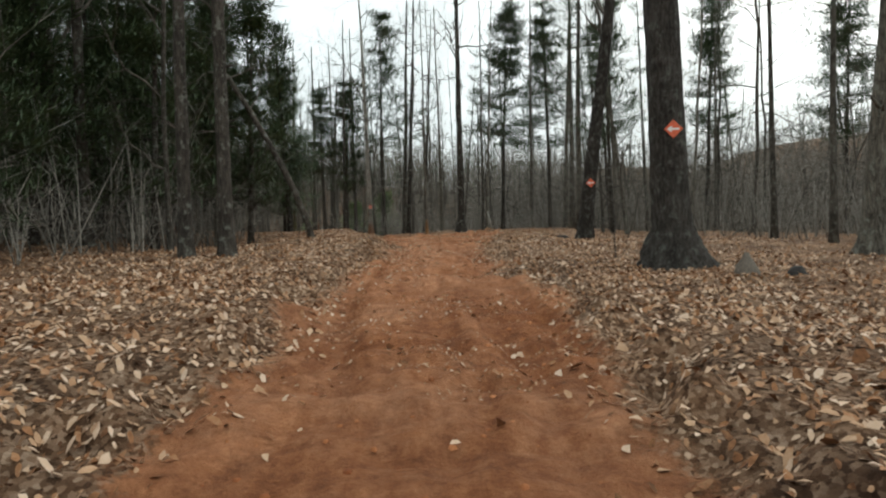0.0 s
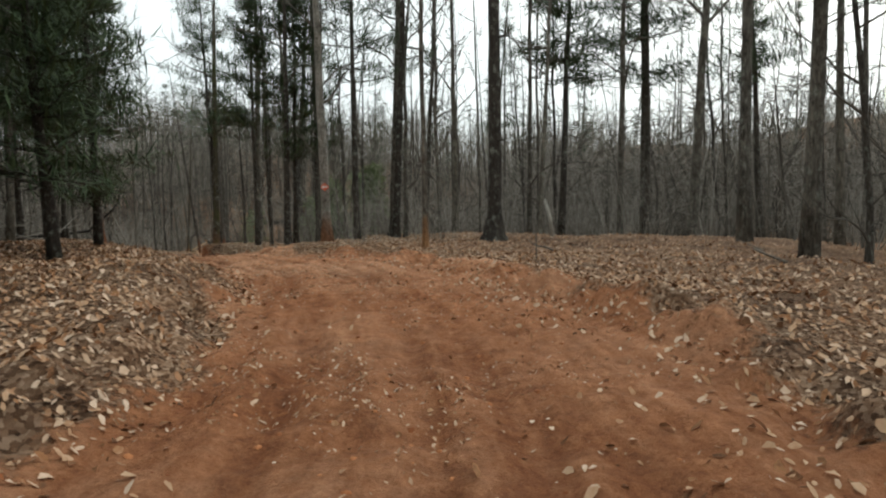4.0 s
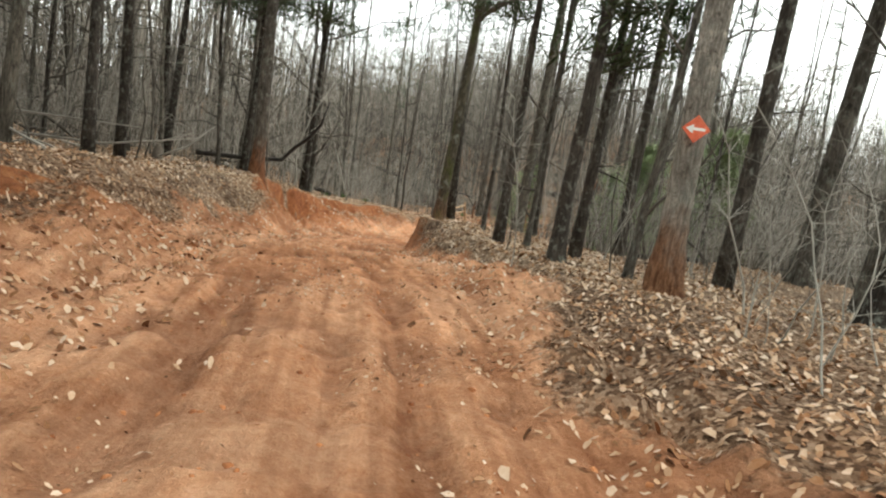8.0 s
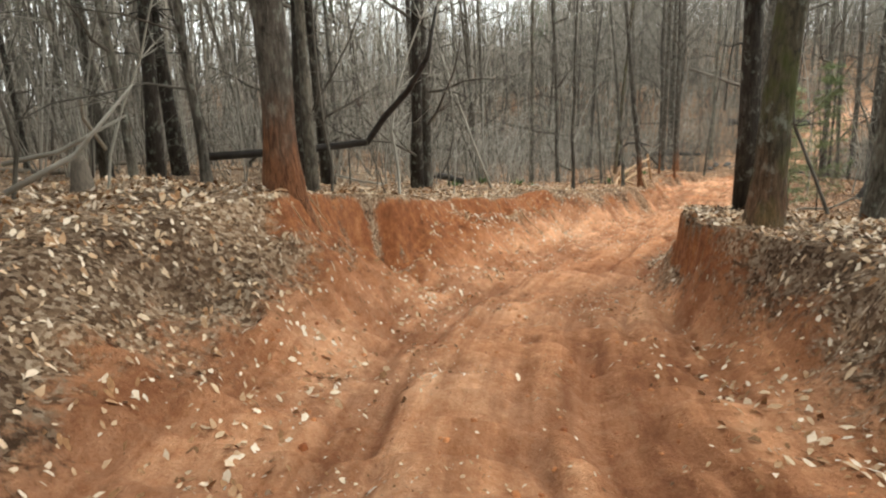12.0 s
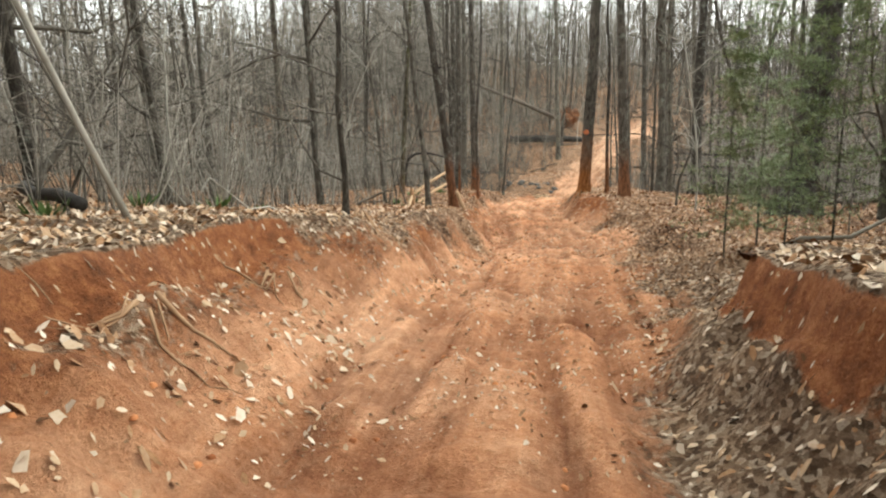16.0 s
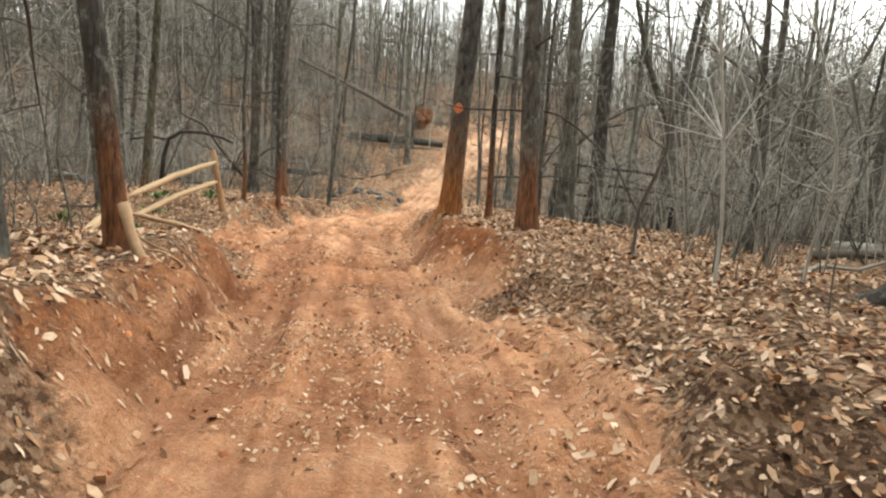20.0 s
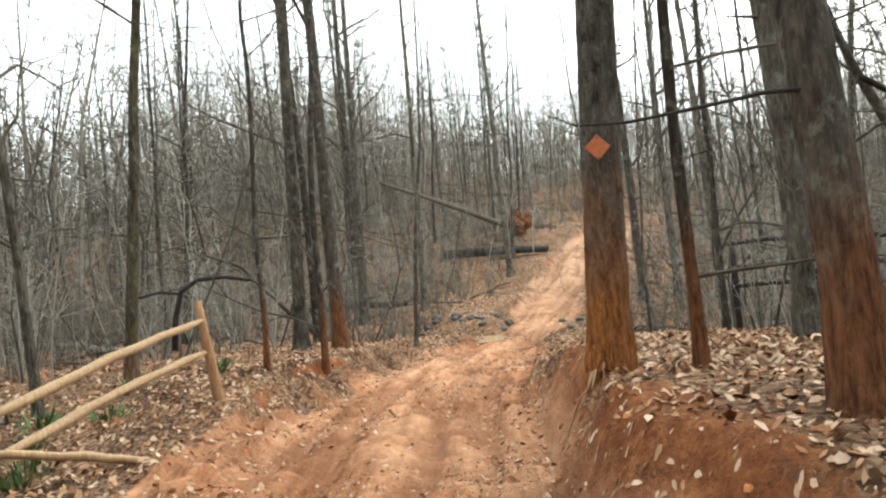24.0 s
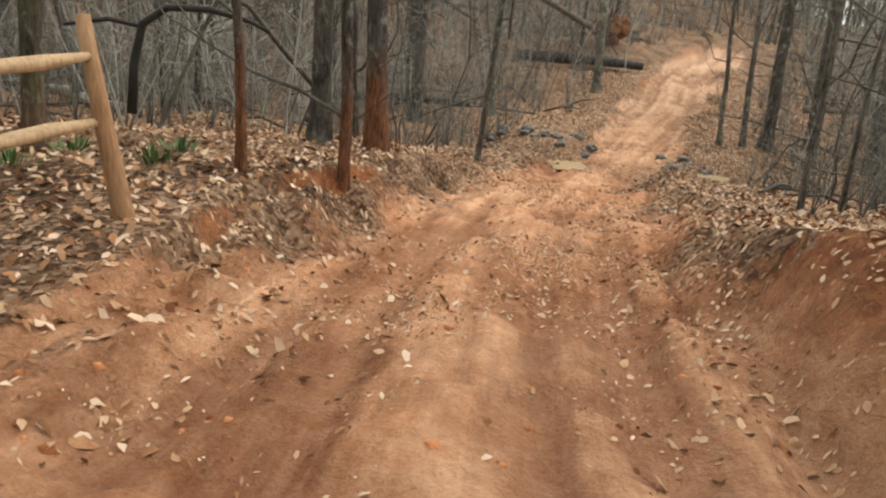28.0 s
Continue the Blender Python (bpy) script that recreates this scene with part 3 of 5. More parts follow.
def bare_tree_meshes(seed, height, dia, lean=(0, 0), limbs=11, twigs=4, first=0.42, bark=None, flare=1.5, sides=10, stubs=2, sway=0.02, top=0.22, rings=0):
    """Trunk mesh and branch mesh of a leafless broadleaf tree."""
    rng = random.Random(seed)
    line = trunk_line(rng, height, lean, sway, 13)
    # two extra rings at the foot for the root flare
    line = [line[0], line[0].lerp(line[1], 0.28), line[0].lerp(line[1], 0.62)] + line[1:]
    n = len(line) - 1
    r = [dia / 2 * (1 - (1 - top) * k / n) for k in range(n + 1)]
    r[0], r[1] = dia / 2 * flare * 1.1, dia / 2 * (1 + (flare - 1) * 0.35)
    trunk = Soup()
    if rings:
        # a rough, fluted surface between the main bends
        at = np.linspace(0, 1, rings) ** 1.5 * n
        fine = [line[min(int(q), n - 1)].lerp(line[min(int(q), n - 1) + 1], q - min(int(q), n - 1)) for q in at]
        trunk.tube(fine, [float(v) for v in np.interp(at, range(n + 1), r)], sides, True)
        off = Vector((rng.uniform(0, 90), rng.uniform(0, 90), 0))
        for q, v in enumerate(trunk.v):
            c = fine[q // sides]
            d = v - c
            grow = 1 + 0.10 * noise.noise(Vector((d.x * 5, d.y * 5, v.z * 0.9)) + off) + 0.09 * noise.noise(Vector((v.x * 14, v.y * 14, v.z * 4)) + off) + 0.05 * noise.noise(Vector((v.x * 30, v.y * 30, v.z * 11)) + off)
            foot = max(0.0, 1 - v.z / 0.7)
            grow += foot * foot * 0.35 * max(0.0, noise.noise(Vector((d.x, d.y, 0)).normalized() * 1.6 + off))
            trunk.v[q] = c + d * grow
    else:
        trunk.tube(line, r, sides, True, 0.07, rng)
    for _ in range(stubs):
        k = rng.randint(4, 8)
        a = rng.uniform(0, 6.28)
        out = Vector((math.cos(a), math.sin(a), rng.uniform(-0.1, 0.5)))
        trunk.tube([line[k], line[k] + out * (r[k] + 0.12), line[k] + out * (r[k] + rng.uniform(0.2, 0.5))], [r[k] * 0.25, r[k] * 0.18, r[k] * 0.08], 4, False)
    crown = Soup()
    for i in range(limbs):
        f = first + (0.97 - first) * (i + rng.random()) / limbs
        k = min(int(f * n), n - 1)
        p = line[k].lerp(line[k + 1], f * n - k)
        a = rng.uniform(0, 2 * math.pi)
        up = rng.uniform(-0.15, 0.8) if f < 0.35 else rng.uniform(0.25, 1.1)
        fork(crown, rng, p, (math.cos(a), math.sin(a), up), height * rng.uniform(0.14, 0.30) * (1.15 - f * 0.5), max(r[k] * rng.uniform(0.3, 0.5), 0.015), 0, twigs)
    bark = bark or BARK_GREY
    return trunk.mesh("trunk", bark), crown.mesh("branches", TWIG)


def pine_meshes(seed, height, dia, lean=(0, 0), first=0.5, whorls=13, spread=0.16, needles=NEEDLES, bark=None, blades=15, bough=5, wide=1.0):
    """Trunk, dead lower boughs and needle crown of a pine."""
    rng = random.Random(seed)
    line = trunk_line(rng, height, lean, 0.012, 11)
    n = len(line) - 1
    r = [dia / 2 * (1 - 0.85 * k / n) for k in range(n + 1)]
    r[0] *= 1.35
    trunk, crown = Soup(), Soup()
    trunk.tube(line, r, 9, True, 0.05, rng)
    for i in range(whorls):
        f = first + (0.99 - first) * (i + rng.random() * 0.6) / whorls
        k = min(int(f * n), n - 1)
        p = line[k].lerp(line[k + 1], f * n - k)
        reach = height * spread * (1.12 - 0.85 * (f - first) / (1 - first)) * rng.uniform(0.7, 1.15)
        for b in range(bough if rng.random() > 0.2 else bough - 2):
            a = rng.uniform(0, 6.28)
            pts = branch_points(rng, p, (math.cos(a), math.sin(a), rng.uniform(-0.05, 0.35)), reach * rng.uniform(0.6, 1.1), 4, 0.05, 0.12)
            trunk.tube(pts, [max(r[k] * 0.22, 0.012) * (1 - 0.2 * q) for q in range(5)], 3, False)
            for q in (1, 2, 3, 4):
                if rng.random() < 0.25 and q < 3:
                    continue
                for _ in range(blades * 3 // 2):
                    way = Vector((rng.gauss(0, 1), rng.gauss(0, 1), rng.gauss(0.25, 0.55))).normalized()
                    s = pts[q] + Vector((rng.gauss(0, 0.16), rng.gauss(0, 0.16), rng.gauss(0, 0.07)))
                    crown.blade(s, s + way * rng.uniform(0.22, 0.5) * wide, rng.uniform(0.008, 0.019) * wide)
    for _ in range(9):
        f = rng.uniform(0.15, first)
        k = min(int(f * n), n - 1)
        p = line[k].lerp(line[k + 1], f * n - k)
        a = rng.uniform(0, 6.28)
        pts = branch_points(rng, p, (math.cos(a), math.sin(a), rng.uniform(-0.3, 0.3)), rng.uniform(0.5, 1.8), 3, -0.03, 0.2)
        trunk.tube(pts, [0.025, 0.018, 0.012, 0.005], 3, False)
    return trunk.mesh("trunk", bark or BARK_GREY), crown.mesh("crown", needles, False)


def sapling_mesh(seed, height, stems=1, twigs=12, mat=None, spread=0.25, thick=0.022, sprays=2):
    """Thin leafless stems, and their fine side twigs, as two meshes."""
    rng = random.Random(seed)
    s, fine = Soup(), Soup()
    for _ in range(stems):
        a = rng.uniform(0, 6.28)
        tilt = rng.uniform(0.02, spread)
        h = height * rng.uniform(0.6, 1.0)
        start = Vector((rng.gauss(0, 0.12 * stems**0.5), rng.gauss(0, 0.12 * stems**0.5), -0.15))
        pts = branch_points(rng, start, (math.cos(a) * tilt, math.sin(a) * tilt, 1), h, 7, 0.03, 0.15)
        r = thick * rng.uniform(0.6, 1.3) * (h / 4) ** 0.5
        s.tube(pts, [r * (1 - 0.11 * k) for k in range(8)], 4 if stems == 1 else 3, False)
        for _ in range(twigs):
            k = rng.randint(2, 7)
            b = rng.uniform(0, 6.28)
            way = Vector((math.cos(b), math.sin(b), rng.uniform(0.1, 1.1))).normalized()
            end = pts[k] + way * h * rng.uniform(0.07, 0.26)
            fine.twig(pts[k], end, r * 0.4)
            for _ in range(sprays):
                m = pts[k].lerp(end, rng.uniform(0.3, 0.9))
                fine.twig(m, m + (way + Vector((rng.gauss(0, 0.6), rng.gauss(0, 0.6), rng.gauss(0, 0.4)))) * h * 0.06, r * 0.25)
    return s.mesh("stems", mat or TWIG), fine.mesh("twigs", mat or TWIG)


# ---- ground ----
def graded(low, fine_low, fine_high, high, step, growth):
    """Grid lines, close between fine_low and fine_high and wider and wider outside."""
    mid = list(np.arange(fine_low, fine_high, step))
    up, at, d = [], fine_high, step
    while at < high:
        up.append(at)
        d *= growth
        at += d
    down, at, d = [], fine_low, step
    while at > low:
        d *= growth
        at -= d
        down.append(at)
    return np.array(down[::-1] + mid + up + [high])


STRIP = 3.3


def clay_attributes(me, x, y):
    """How bare the ground is, and where it lies along and across the trail with the depth of its ruts."""
    me.attributes.new("bare", "FLOAT", "POINT").data.foreach_set("value", bare_ground(x, y).astype(np.float32))
    right, _, _, s = off_trail(x, y)
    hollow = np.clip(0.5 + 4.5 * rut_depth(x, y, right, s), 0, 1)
    half, bank, _ = cut_profile(x, y)
    tall = np.clip((wide_height(x, y) - off_trail(x, y)[2] - 0.2) / 0.4, 0, 1)
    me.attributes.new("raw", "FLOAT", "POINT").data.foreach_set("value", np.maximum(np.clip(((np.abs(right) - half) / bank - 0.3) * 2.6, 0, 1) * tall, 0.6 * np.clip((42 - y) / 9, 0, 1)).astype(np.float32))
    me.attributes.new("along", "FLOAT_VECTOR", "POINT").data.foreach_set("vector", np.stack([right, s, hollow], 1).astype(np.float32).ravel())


def grid_mesh(name, X, Y, Z):
    ny, nx = X.shape
    co = np.stack([X, Y, Z], -1).reshape(-1, 3)
    i = np.arange(nx * ny).reshape(ny, nx)
    quads = np.stack([i[:-1, :-1], i[:-1, 1:], i[1:, 1:], i[1:, :-1]], -1).reshape(-1, 4)
    me = bpy.data.meshes.new(name)
    me.vertices.add(len(co))
    me.vertices.foreach_set("co", co.ravel())
    me.loops.add(quads.size)
    me.loops.foreach_set("vertex_index", quads.ravel().astype(np.int32))
    me.polygons.add(len(quads))
    me.polygons.foreach_set("loop_start", np.arange(0, quads.size, 4, dtype=np.int32))
    me.update(calc_edges=True)
    me.materials.append(GROUND)
    me.shade_smooth()
    clay_attributes(me, co[:, 0], co[:, 1])
    return me


def build_ground():
    gx = graded(-900, -30, 8, 900, 0.32, 1.1)
    gy = graded(-700, 8, 98, 1300, 0.32, 1.1)
    X, Y = np.meshgrid(gx, gy)
    Z = ground_height(X, Y)
    # the sheet dips under the closely modelled trail
    _, away, _, s = off_trail(X, Y)
    inside = (away < STRIP - 0.3) & (s > 18) & (s < 128)
    Z = Z - 0.35 * inside.reshape(Z.shape)
    tagged(new("ground", grid_mesh("ground", X, Y, Z)), "forest floor of brown leaf mould under bare woods", "ground", kind="structure")
    # the trail itself, close enough meshed to hold its ruts and scarps
    along, across = np.arange(17.0, 129.0, 0.11), np.linspace(-STRIP, STRIP, 121)
    at = along / 0.25
    cx, cy = np.interp(at, range(len(CURVE)), CURVE[:, 0]), np.interp(at, range(len(CURVE)), CURVE[:, 1])
    wx, wy = np.interp(at, range(len(CURVE)), CURVE_WAY[:, 0]), np.interp(at, range(len(CURVE)), CURVE_WAY[:, 1])
    X = cx[:, None] + wy[:, None] * across[None]
    Y = cy[:, None] - wx[:, None] * across[None]
    Z = ground_height(X, Y) + 0.012
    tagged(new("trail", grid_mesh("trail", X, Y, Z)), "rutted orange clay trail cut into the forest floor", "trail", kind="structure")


def bare_ground(x, y):
    """1 on bare clay, 0 where leaf litter covers the ground."""
    x, y = np.ravel(x), np.ravel(y)
    right, away, bed, s = off_trail(x, y)
    half, bank, scarp = cut_profile(x, y)
    share = np.where(right < 0,
                     np.interp(y, [21.8, 37.2, 43, 48.8, 51.5, 53, 55.6, 57.2, 59, 61, 64, 66, 68, 70, 74, 78, 86], [0.1, 0.2, 0.55, 0.4, 0.4, 0.85, 0.9, 0.85, 0.6, 0.75, 0.75, 0.7, 0.4, 0.3, 0.4, 0.9, 0.4]),
                     np.interp(y, [21.8, 31.5, 37.2, 44.9, 50.7, 53, 55, 56, 57.5, 60, 63, 66, 73, 74.5, 78, 81, 86], [0.1, 0.6, 1.0, 0.3, 0.7, 0.35, 0.35, 0.9, 1.0, 0.3, 0.3, 0.1, 0.15, 0.95, 0.6, 0.3, 0.1]))
    edge = half + bank * share + 0.45 * lattice_noise(x, y, 2.2, 21) + 0.3 * lattice_noise(x, y, 0.7, 22)
    edge = edge + 0.25 * np.clip((y - 96) / 8, 0, 1)
    bare = np.clip(0.5 + (edge - away) * 0.85, 0, 1)
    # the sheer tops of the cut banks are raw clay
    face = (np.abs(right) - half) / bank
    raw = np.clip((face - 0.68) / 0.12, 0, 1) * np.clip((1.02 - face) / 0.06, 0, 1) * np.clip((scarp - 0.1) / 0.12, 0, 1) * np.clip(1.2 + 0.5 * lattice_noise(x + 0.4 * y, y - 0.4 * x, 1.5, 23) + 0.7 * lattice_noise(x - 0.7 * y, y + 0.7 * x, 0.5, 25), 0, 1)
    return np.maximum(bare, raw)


build_ground()


def build_leaves():
    """Fallen leaves, curled, strewn thickly on the forest floor and thinly on the clay."""
    rng = np.random.RandomState(5)
    n = 330000
    s = rng.uniform(0, len(CURVE) - 1, n).astype(int)
    reach = np.abs(rng.normal(0, 1, n)) * 4.2 * rng.choice([1, 1, 1, 1.7], n) + rng.uniform(0, 1.5, n)
    sign = rng.choice([-1, 1], n)
    x = CURVE[s, 0] + CURVE_WAY[s, 1] * reach * sign + rng.normal(0, 0.3, n)
    y = CURVE[s, 1] - CURVE_WAY[s, 0] * reach * sign + rng.normal(0, 0.3, n)
    bare = bare_ground(x, y)
    away = off_trail(x, y)[1]
    clump = np.clip(0.5 + 0.8 * lattice_noise(x, y, 0.9, 31), 0, 1) * (0.6 + 0.4 * lattice_noise(x, y, 0.3, 32))
    half = cut_profile(x, y)[0]
    want = np.where(bare > 0.85, 0.3 + 0.75 * clump, 1 - bare * 0.55)
    want = np.where(away < half, 0.03 + np.where(y > 73, 0.8, 0.4) * clump * np.clip(away / half, 0, 1) ** np.where(y > 73, 1.2, 2), want)
    keep = (rng.uniform(0, 1, n) < want) & (y < 112) & (y > 2)
    x, y = x[keep], y[keep]
    # crumbled bits of leaf trodden into the clay
    m = 110000
    s = rng.uniform(80, len(CURVE) - 60, m).astype(int)
    last = np.flatnonzero((CURVE[:, 1] > 68) & (CURVE[:, 1] < 96))
    s[:45000] = rng.choice(last, 45000)
    s = np.r_[s, rng.uniform(80, len(CURVE) - 60, 30000).astype(int)]
    m = len(s)
    reach = rng.normal(0, 1.25, m)
    bx = CURVE[s, 0] + CURVE_WAY[s, 1] * reach + rng.normal(0, 0.1, m)
    by = CURVE[s, 1] - CURVE_WAY[s, 0] * reach + rng.normal(0, 0.1, m)
    keep = (0.5 + 0.9 * lattice_noise(bx, by, 1.1, 33) + 0.5 * lattice_noise(bx, by, 0.3, 34) > rng.uniform(0.1, 1, m)) & (by < 104) & (by > 8)
    whole = len(x)
    x, y = np.r_[x, bx[keep]], np.r_[y, by[keep]]
    n = len(x)
    small = np.where(np.arange(n) < whole, 1.0, rng.uniform(0.22, 0.6, n))
    e = 0.06
    z = ground_height(x, y)
    gx, gy = (ground_height(x + e, y) - z) / e, (ground_height(x, y + e) - z) / e
    steep = np.hypot(gx, gy)
    ok = (steep < 2.2) | (rng.uniform(0, 1, n) < 0.6)
    x, y, z, small, gx, gy = (q[ok] for q in (x, y, z, small, np.clip(gx, -2.0, 2.0), np.clip(gy, -2.0, 2.0)))
    n = len(x)
    size = rng.uniform(0.024, 0.045, n) * rng.choice([0.7, 1, 1, 1.3], n) * small / np.sqrt(1 + gx * gx + gy * gy)
    ang = rng.uniform(0, 2 * np.pi, n)
    tx, ty = rng.normal(0, 0.45, n), rng.normal(0, 0.45, n)
    u, v = np.cos(ang), np.sin(ang)
    shape = ((-1, 0.05, 0.0), (-0.25, 0.52, 0.3), (0.65, 0.4, 0.25), (1, -0.15, 0.1), (0.0, -0.5, 0.3))
    curl = rng.uniform(-0.9, 1.8, n)
    m = len(shape)
    co = np.zeros((n, m, 3))
    for k, (a, b, c) in enumerate(shape):
        dx, dy = size * (a * u - b * v), size * (a * v + b * u)
        co[:, k, 0], co[:, k, 1] = x + dx, y + dy
        co[:, k, 2] = z + 0.015 + (gx + tx) * dx + (gy + ty) * dy + c * curl * size + np.abs(tx * size) * 0.5
    me = bpy.data.meshes.new("leaf_litter")
    me.vertices.add(m * n)
    me.vertices.foreach_set("co", co.ravel())
    me.loops.add(m * n)
    me.loops.foreach_set("vertex_index", np.arange(m * n, dtype=np.int32))
    me.polygons.add(n)
    me.polygons.foreach_set("loop_start", np.arange(0, m * n, m, dtype=np.int32))
    me.update(calc_edges=True)
    me.materials.append(DRY_LEAF)
    tagged(new("leaf_litter", me), "dry curled brown and tan oak leaves on the forest floor", "leaf litter", kind="stuff")


build_leaves()

# ---- trees that stand beside the trail: x, y, lean to the east and north, diameter, height, build ----
TREES_FIRST = [
    (6.19, 16.1, -0.049, -0.049, 0.83, 20, "plate"), (-10.64, 23.27, 0.011, -0.047, 0.58, 18, "dark"), (-9.25, 22.45, 0.030, -0.046, 0.39, 18, "dark"), (-6.3, 25.85, 0.030, -0.046, 0.48, 19, "dark"),
    (11.12, 17.9, 0.050, -0.046, 0.58, 20, "grey"), (6.53, 26.83, 0.129, -0.043, 0.6, 19, "plate_low"), (8.57, 38.34, 0.011, -0.047, 0.35, 21, "pine"),
    (-3.06, 17.6, 0.0, 0.0, 0.36, 18, "dark"), (-3.8, 17.25, 0.02, 0.0, 0.33, 18, "dark"),
    (2.02, 45.89, 0.015, -0.041, 0.56, 22, "plate_dark"),
]
TREES_BEND = [
    (-4.64, 49.36, -0.013, -0.030, 0.44, 18, "plate_mid"), (-0.19, 43.5, 0.005, -0.037, 0.21, 15, "foot"), (9.1, 53.37, -0.019, -0.048, 0.37, 20, "pine"), (7.32, 50.41, 0.011, -0.047, 0.31, 19, "grey"),
    (9.29, 47.54, 0.040, -0.046, 0.4, 20, "grey"), (-2.08, 50.68, 0.060, -0.036, 0.35, 19, "dark"), (-7.14, 52.08, 0.029, -0.017, 0.33, 17, "dark"), (3.76, 48.34, 0.050, -0.036, 0.21, 17, "grey"),
    (-2.88, 56.27, 0.039, -0.006, 0.5, 20, "grey"), (-1.1, 54.49, 0.068, 0.004, 0.29, 18, "grey"), (0.48, 53.09, -0.000, -0.027, 0.29, 18, "grey"),
]
TREES_CUT = [
    (-16.62, 53.15, -0.021, 0.002, 0.42, 18, "splash"), (-12.39, 56.5, 0.024, 0.040, 0.37, 17, "moss"), (-10.6, 55.85, -0.011, 0.002, 0.14, 11, "grey"), (-11.76, 61.35, 0.013, 0.030, 0.46, 19, "grey"),
    (-9.99, 58.38, -0.011, 0.002, 0.23, 15, "dark"), (-9.43, 59.56, -0.000, -0.011, 0.33, 18, "grey"), (-7.49, 58.84, 0.009, -0.007, 0.37, 19, "dark"), (-21.26, 53.59, -0.040, -0.019, 0.16, 12, "grey"),
    (-18.06, 53.11, -0.040, -0.019, 0.14, 11, "grey"), (-20.06, 71.43, -0.138, 0.015, 0.22, 14, "splash"), (-20.39, 70.5, -0.118, 0.015, 0.13, 12, "grey"), (-20.79, 67.41, -0.020, 0.035, 0.14, 9, "grey"),
]
TREES_LAST = [
    (-17.85, 77.43, 0.042, 0.036, 0.42, 19, "plate_clay"), (-16.49, 75.76, -0.050, 0.030, 0.32, 17, "splash"), (-17.16, 77.36, -0.005, 0.025, 0.13, 11, "splash"), (-14.32, 84.39, -0.000, 0.025, 0.48, 18, "dark"),
    (-15.61, 80.19, -0.020, 0.035, 0.3, 17, "grey"), (-23.23, 83.58, -0.030, 0.015, 0.33, 18, "splash"), (-23.92, 83.19, -0.000, 0.025, 0.3, 18, "grey"), (-22.82, 80.29, -0.030, 0.015, 0.1, 12, "splash"),
    (-25.22, 80.09, 0.060, 0.045, 0.22, 15, "moss"), (-22.43, 81.28, -0.010, 0.015, 0.14, 13, "splash"), (-23.26, 88.26, 0.070, 0.045, 0.13, 12, "grey"), (-12.84, 72.41, 0.070, 0.045, 0.66, 19, "plate"),
]
TREES_FAR = [
    (-27.25, 94.27, -0.005, 0.035, 0.42, 18, "grey"), (-16.75, 97.37, -0.040, 0.030, 0.4, 18, "dark"), (-15.34, 98.77, -0.020, 0.035, 0.36, 18, "grey"), (-13.88, 97.35, -0.050, 0.045, 0.42, 18, "grey"),
    (-22.84, 103.04, -0.037, 0.015, 0.4, 18, "grey"), (-25.32, 96.09, -0.000, 0.025, 0.34, 17, "grey"), (-28.92, 97.79, -0.010, 0.020, 0.5, 19, "grey"), (-17.44, 96.67, -0.030, 0.045, 0.2, 14, "grey"),
    (-18.04, 96.18, -0.079, 0.045, 0.16, 13, "grey"), (-7.86, 102.56, 0.100, 0.045, 0.45, 18, "grey"), (-17.64, 85.17, 0.010, 0.045, 0.09, 9, "grey"), (-17.14, 85.37, 0.040, 0.045, 0.08, 9, "grey"),
]
KEY_TREES = TREES_FIRST + TREES_BEND + TREES_CUT + TREES_LAST + TREES_FAR
BARKS = {"dark": BARK_DARK, "grey": BARK_GREY, "splash": BARK_MUD, "moss": BARK_MOSS, "plate": BARK_PLATED, "plate_low": BARK_PLATED, "plate_mid": BARK_SCALED, "plate_clay": BARK_LIT_CLAY, "plate_dark": BARK_DARK, "foot": BARK_FOOT, "pine": BARK_GREY}
TREE_LABELS = {
    "dark": "tall leafless tree with dark brown furrowed bark", "grey": "tall leafless tree with grey bark among fallen leaves", "splash": "leafless tree with clay-splashed reddish lower trunk beside the trail",
    "moss": "leafless tree with mossy green-brown trunk on the bank", "plate": "broad old tree with dark rough bark and flared roots", "plate_low": "leaning grey tree with flared base beside a stump",
    "plate_mid": "pale flaking trunk with orange clay at its foot", "plate_clay": "stout pine-barked tree coated in orange clay beside the trail", "pine": "tall pine with bare trunk and high dark crown", "plate_dark": "tall straight dark tree with a broad flared foot",
    "foot": "slim grey tree with a bright clay-coated foot among leaves",
}


def build_key_trees():
    for k, (x, y, lx, ly, dia, height, build) in enumerate(KEY_TREES):
        # the foot reaches down to the lowest ground round it
        foot = min(ground_at(x + dia * 0.8 * math.cos(a), y + dia * 0.8 * math.sin(a)) for a in (0, 0.8, 1.6, 2.4, 3.1, 3.9, 4.7, 5.5))
        tree = empty_thing("tree", (x, y, min(foot, ground_at(x, y))), TREE_LABELS[build], "tree")
        if build == "pine":
            trunk, crown = pine_meshes(500 + k, height, dia, (lx, ly), 0.45, 12, 0.12)
        else:
            big = build.startswith("plate")
            trunk, crown = bare_tree_meshes(500 + k, height, dia, (lx, ly), 12 if dia > 0.2 else 9, 4, (0.46, 0.38, 0.42)[k % 3] if dia > 0.2 else 0.16, BARKS[build], (1.35 if build == "plate_clay" else 2.3 if build in ("plate", "plate_dark") else 1.75) if big else 1.45, (26 if big else 20) if dia > 0.2 else 10, 3, 0.014 if dia > 0.2 else 0.05, 0.22, (70 if big else 46) if dia > 0.2 else 24)
        part("trunk", trunk, tree)
        part("crown", crown, tree)


build_key_trees()


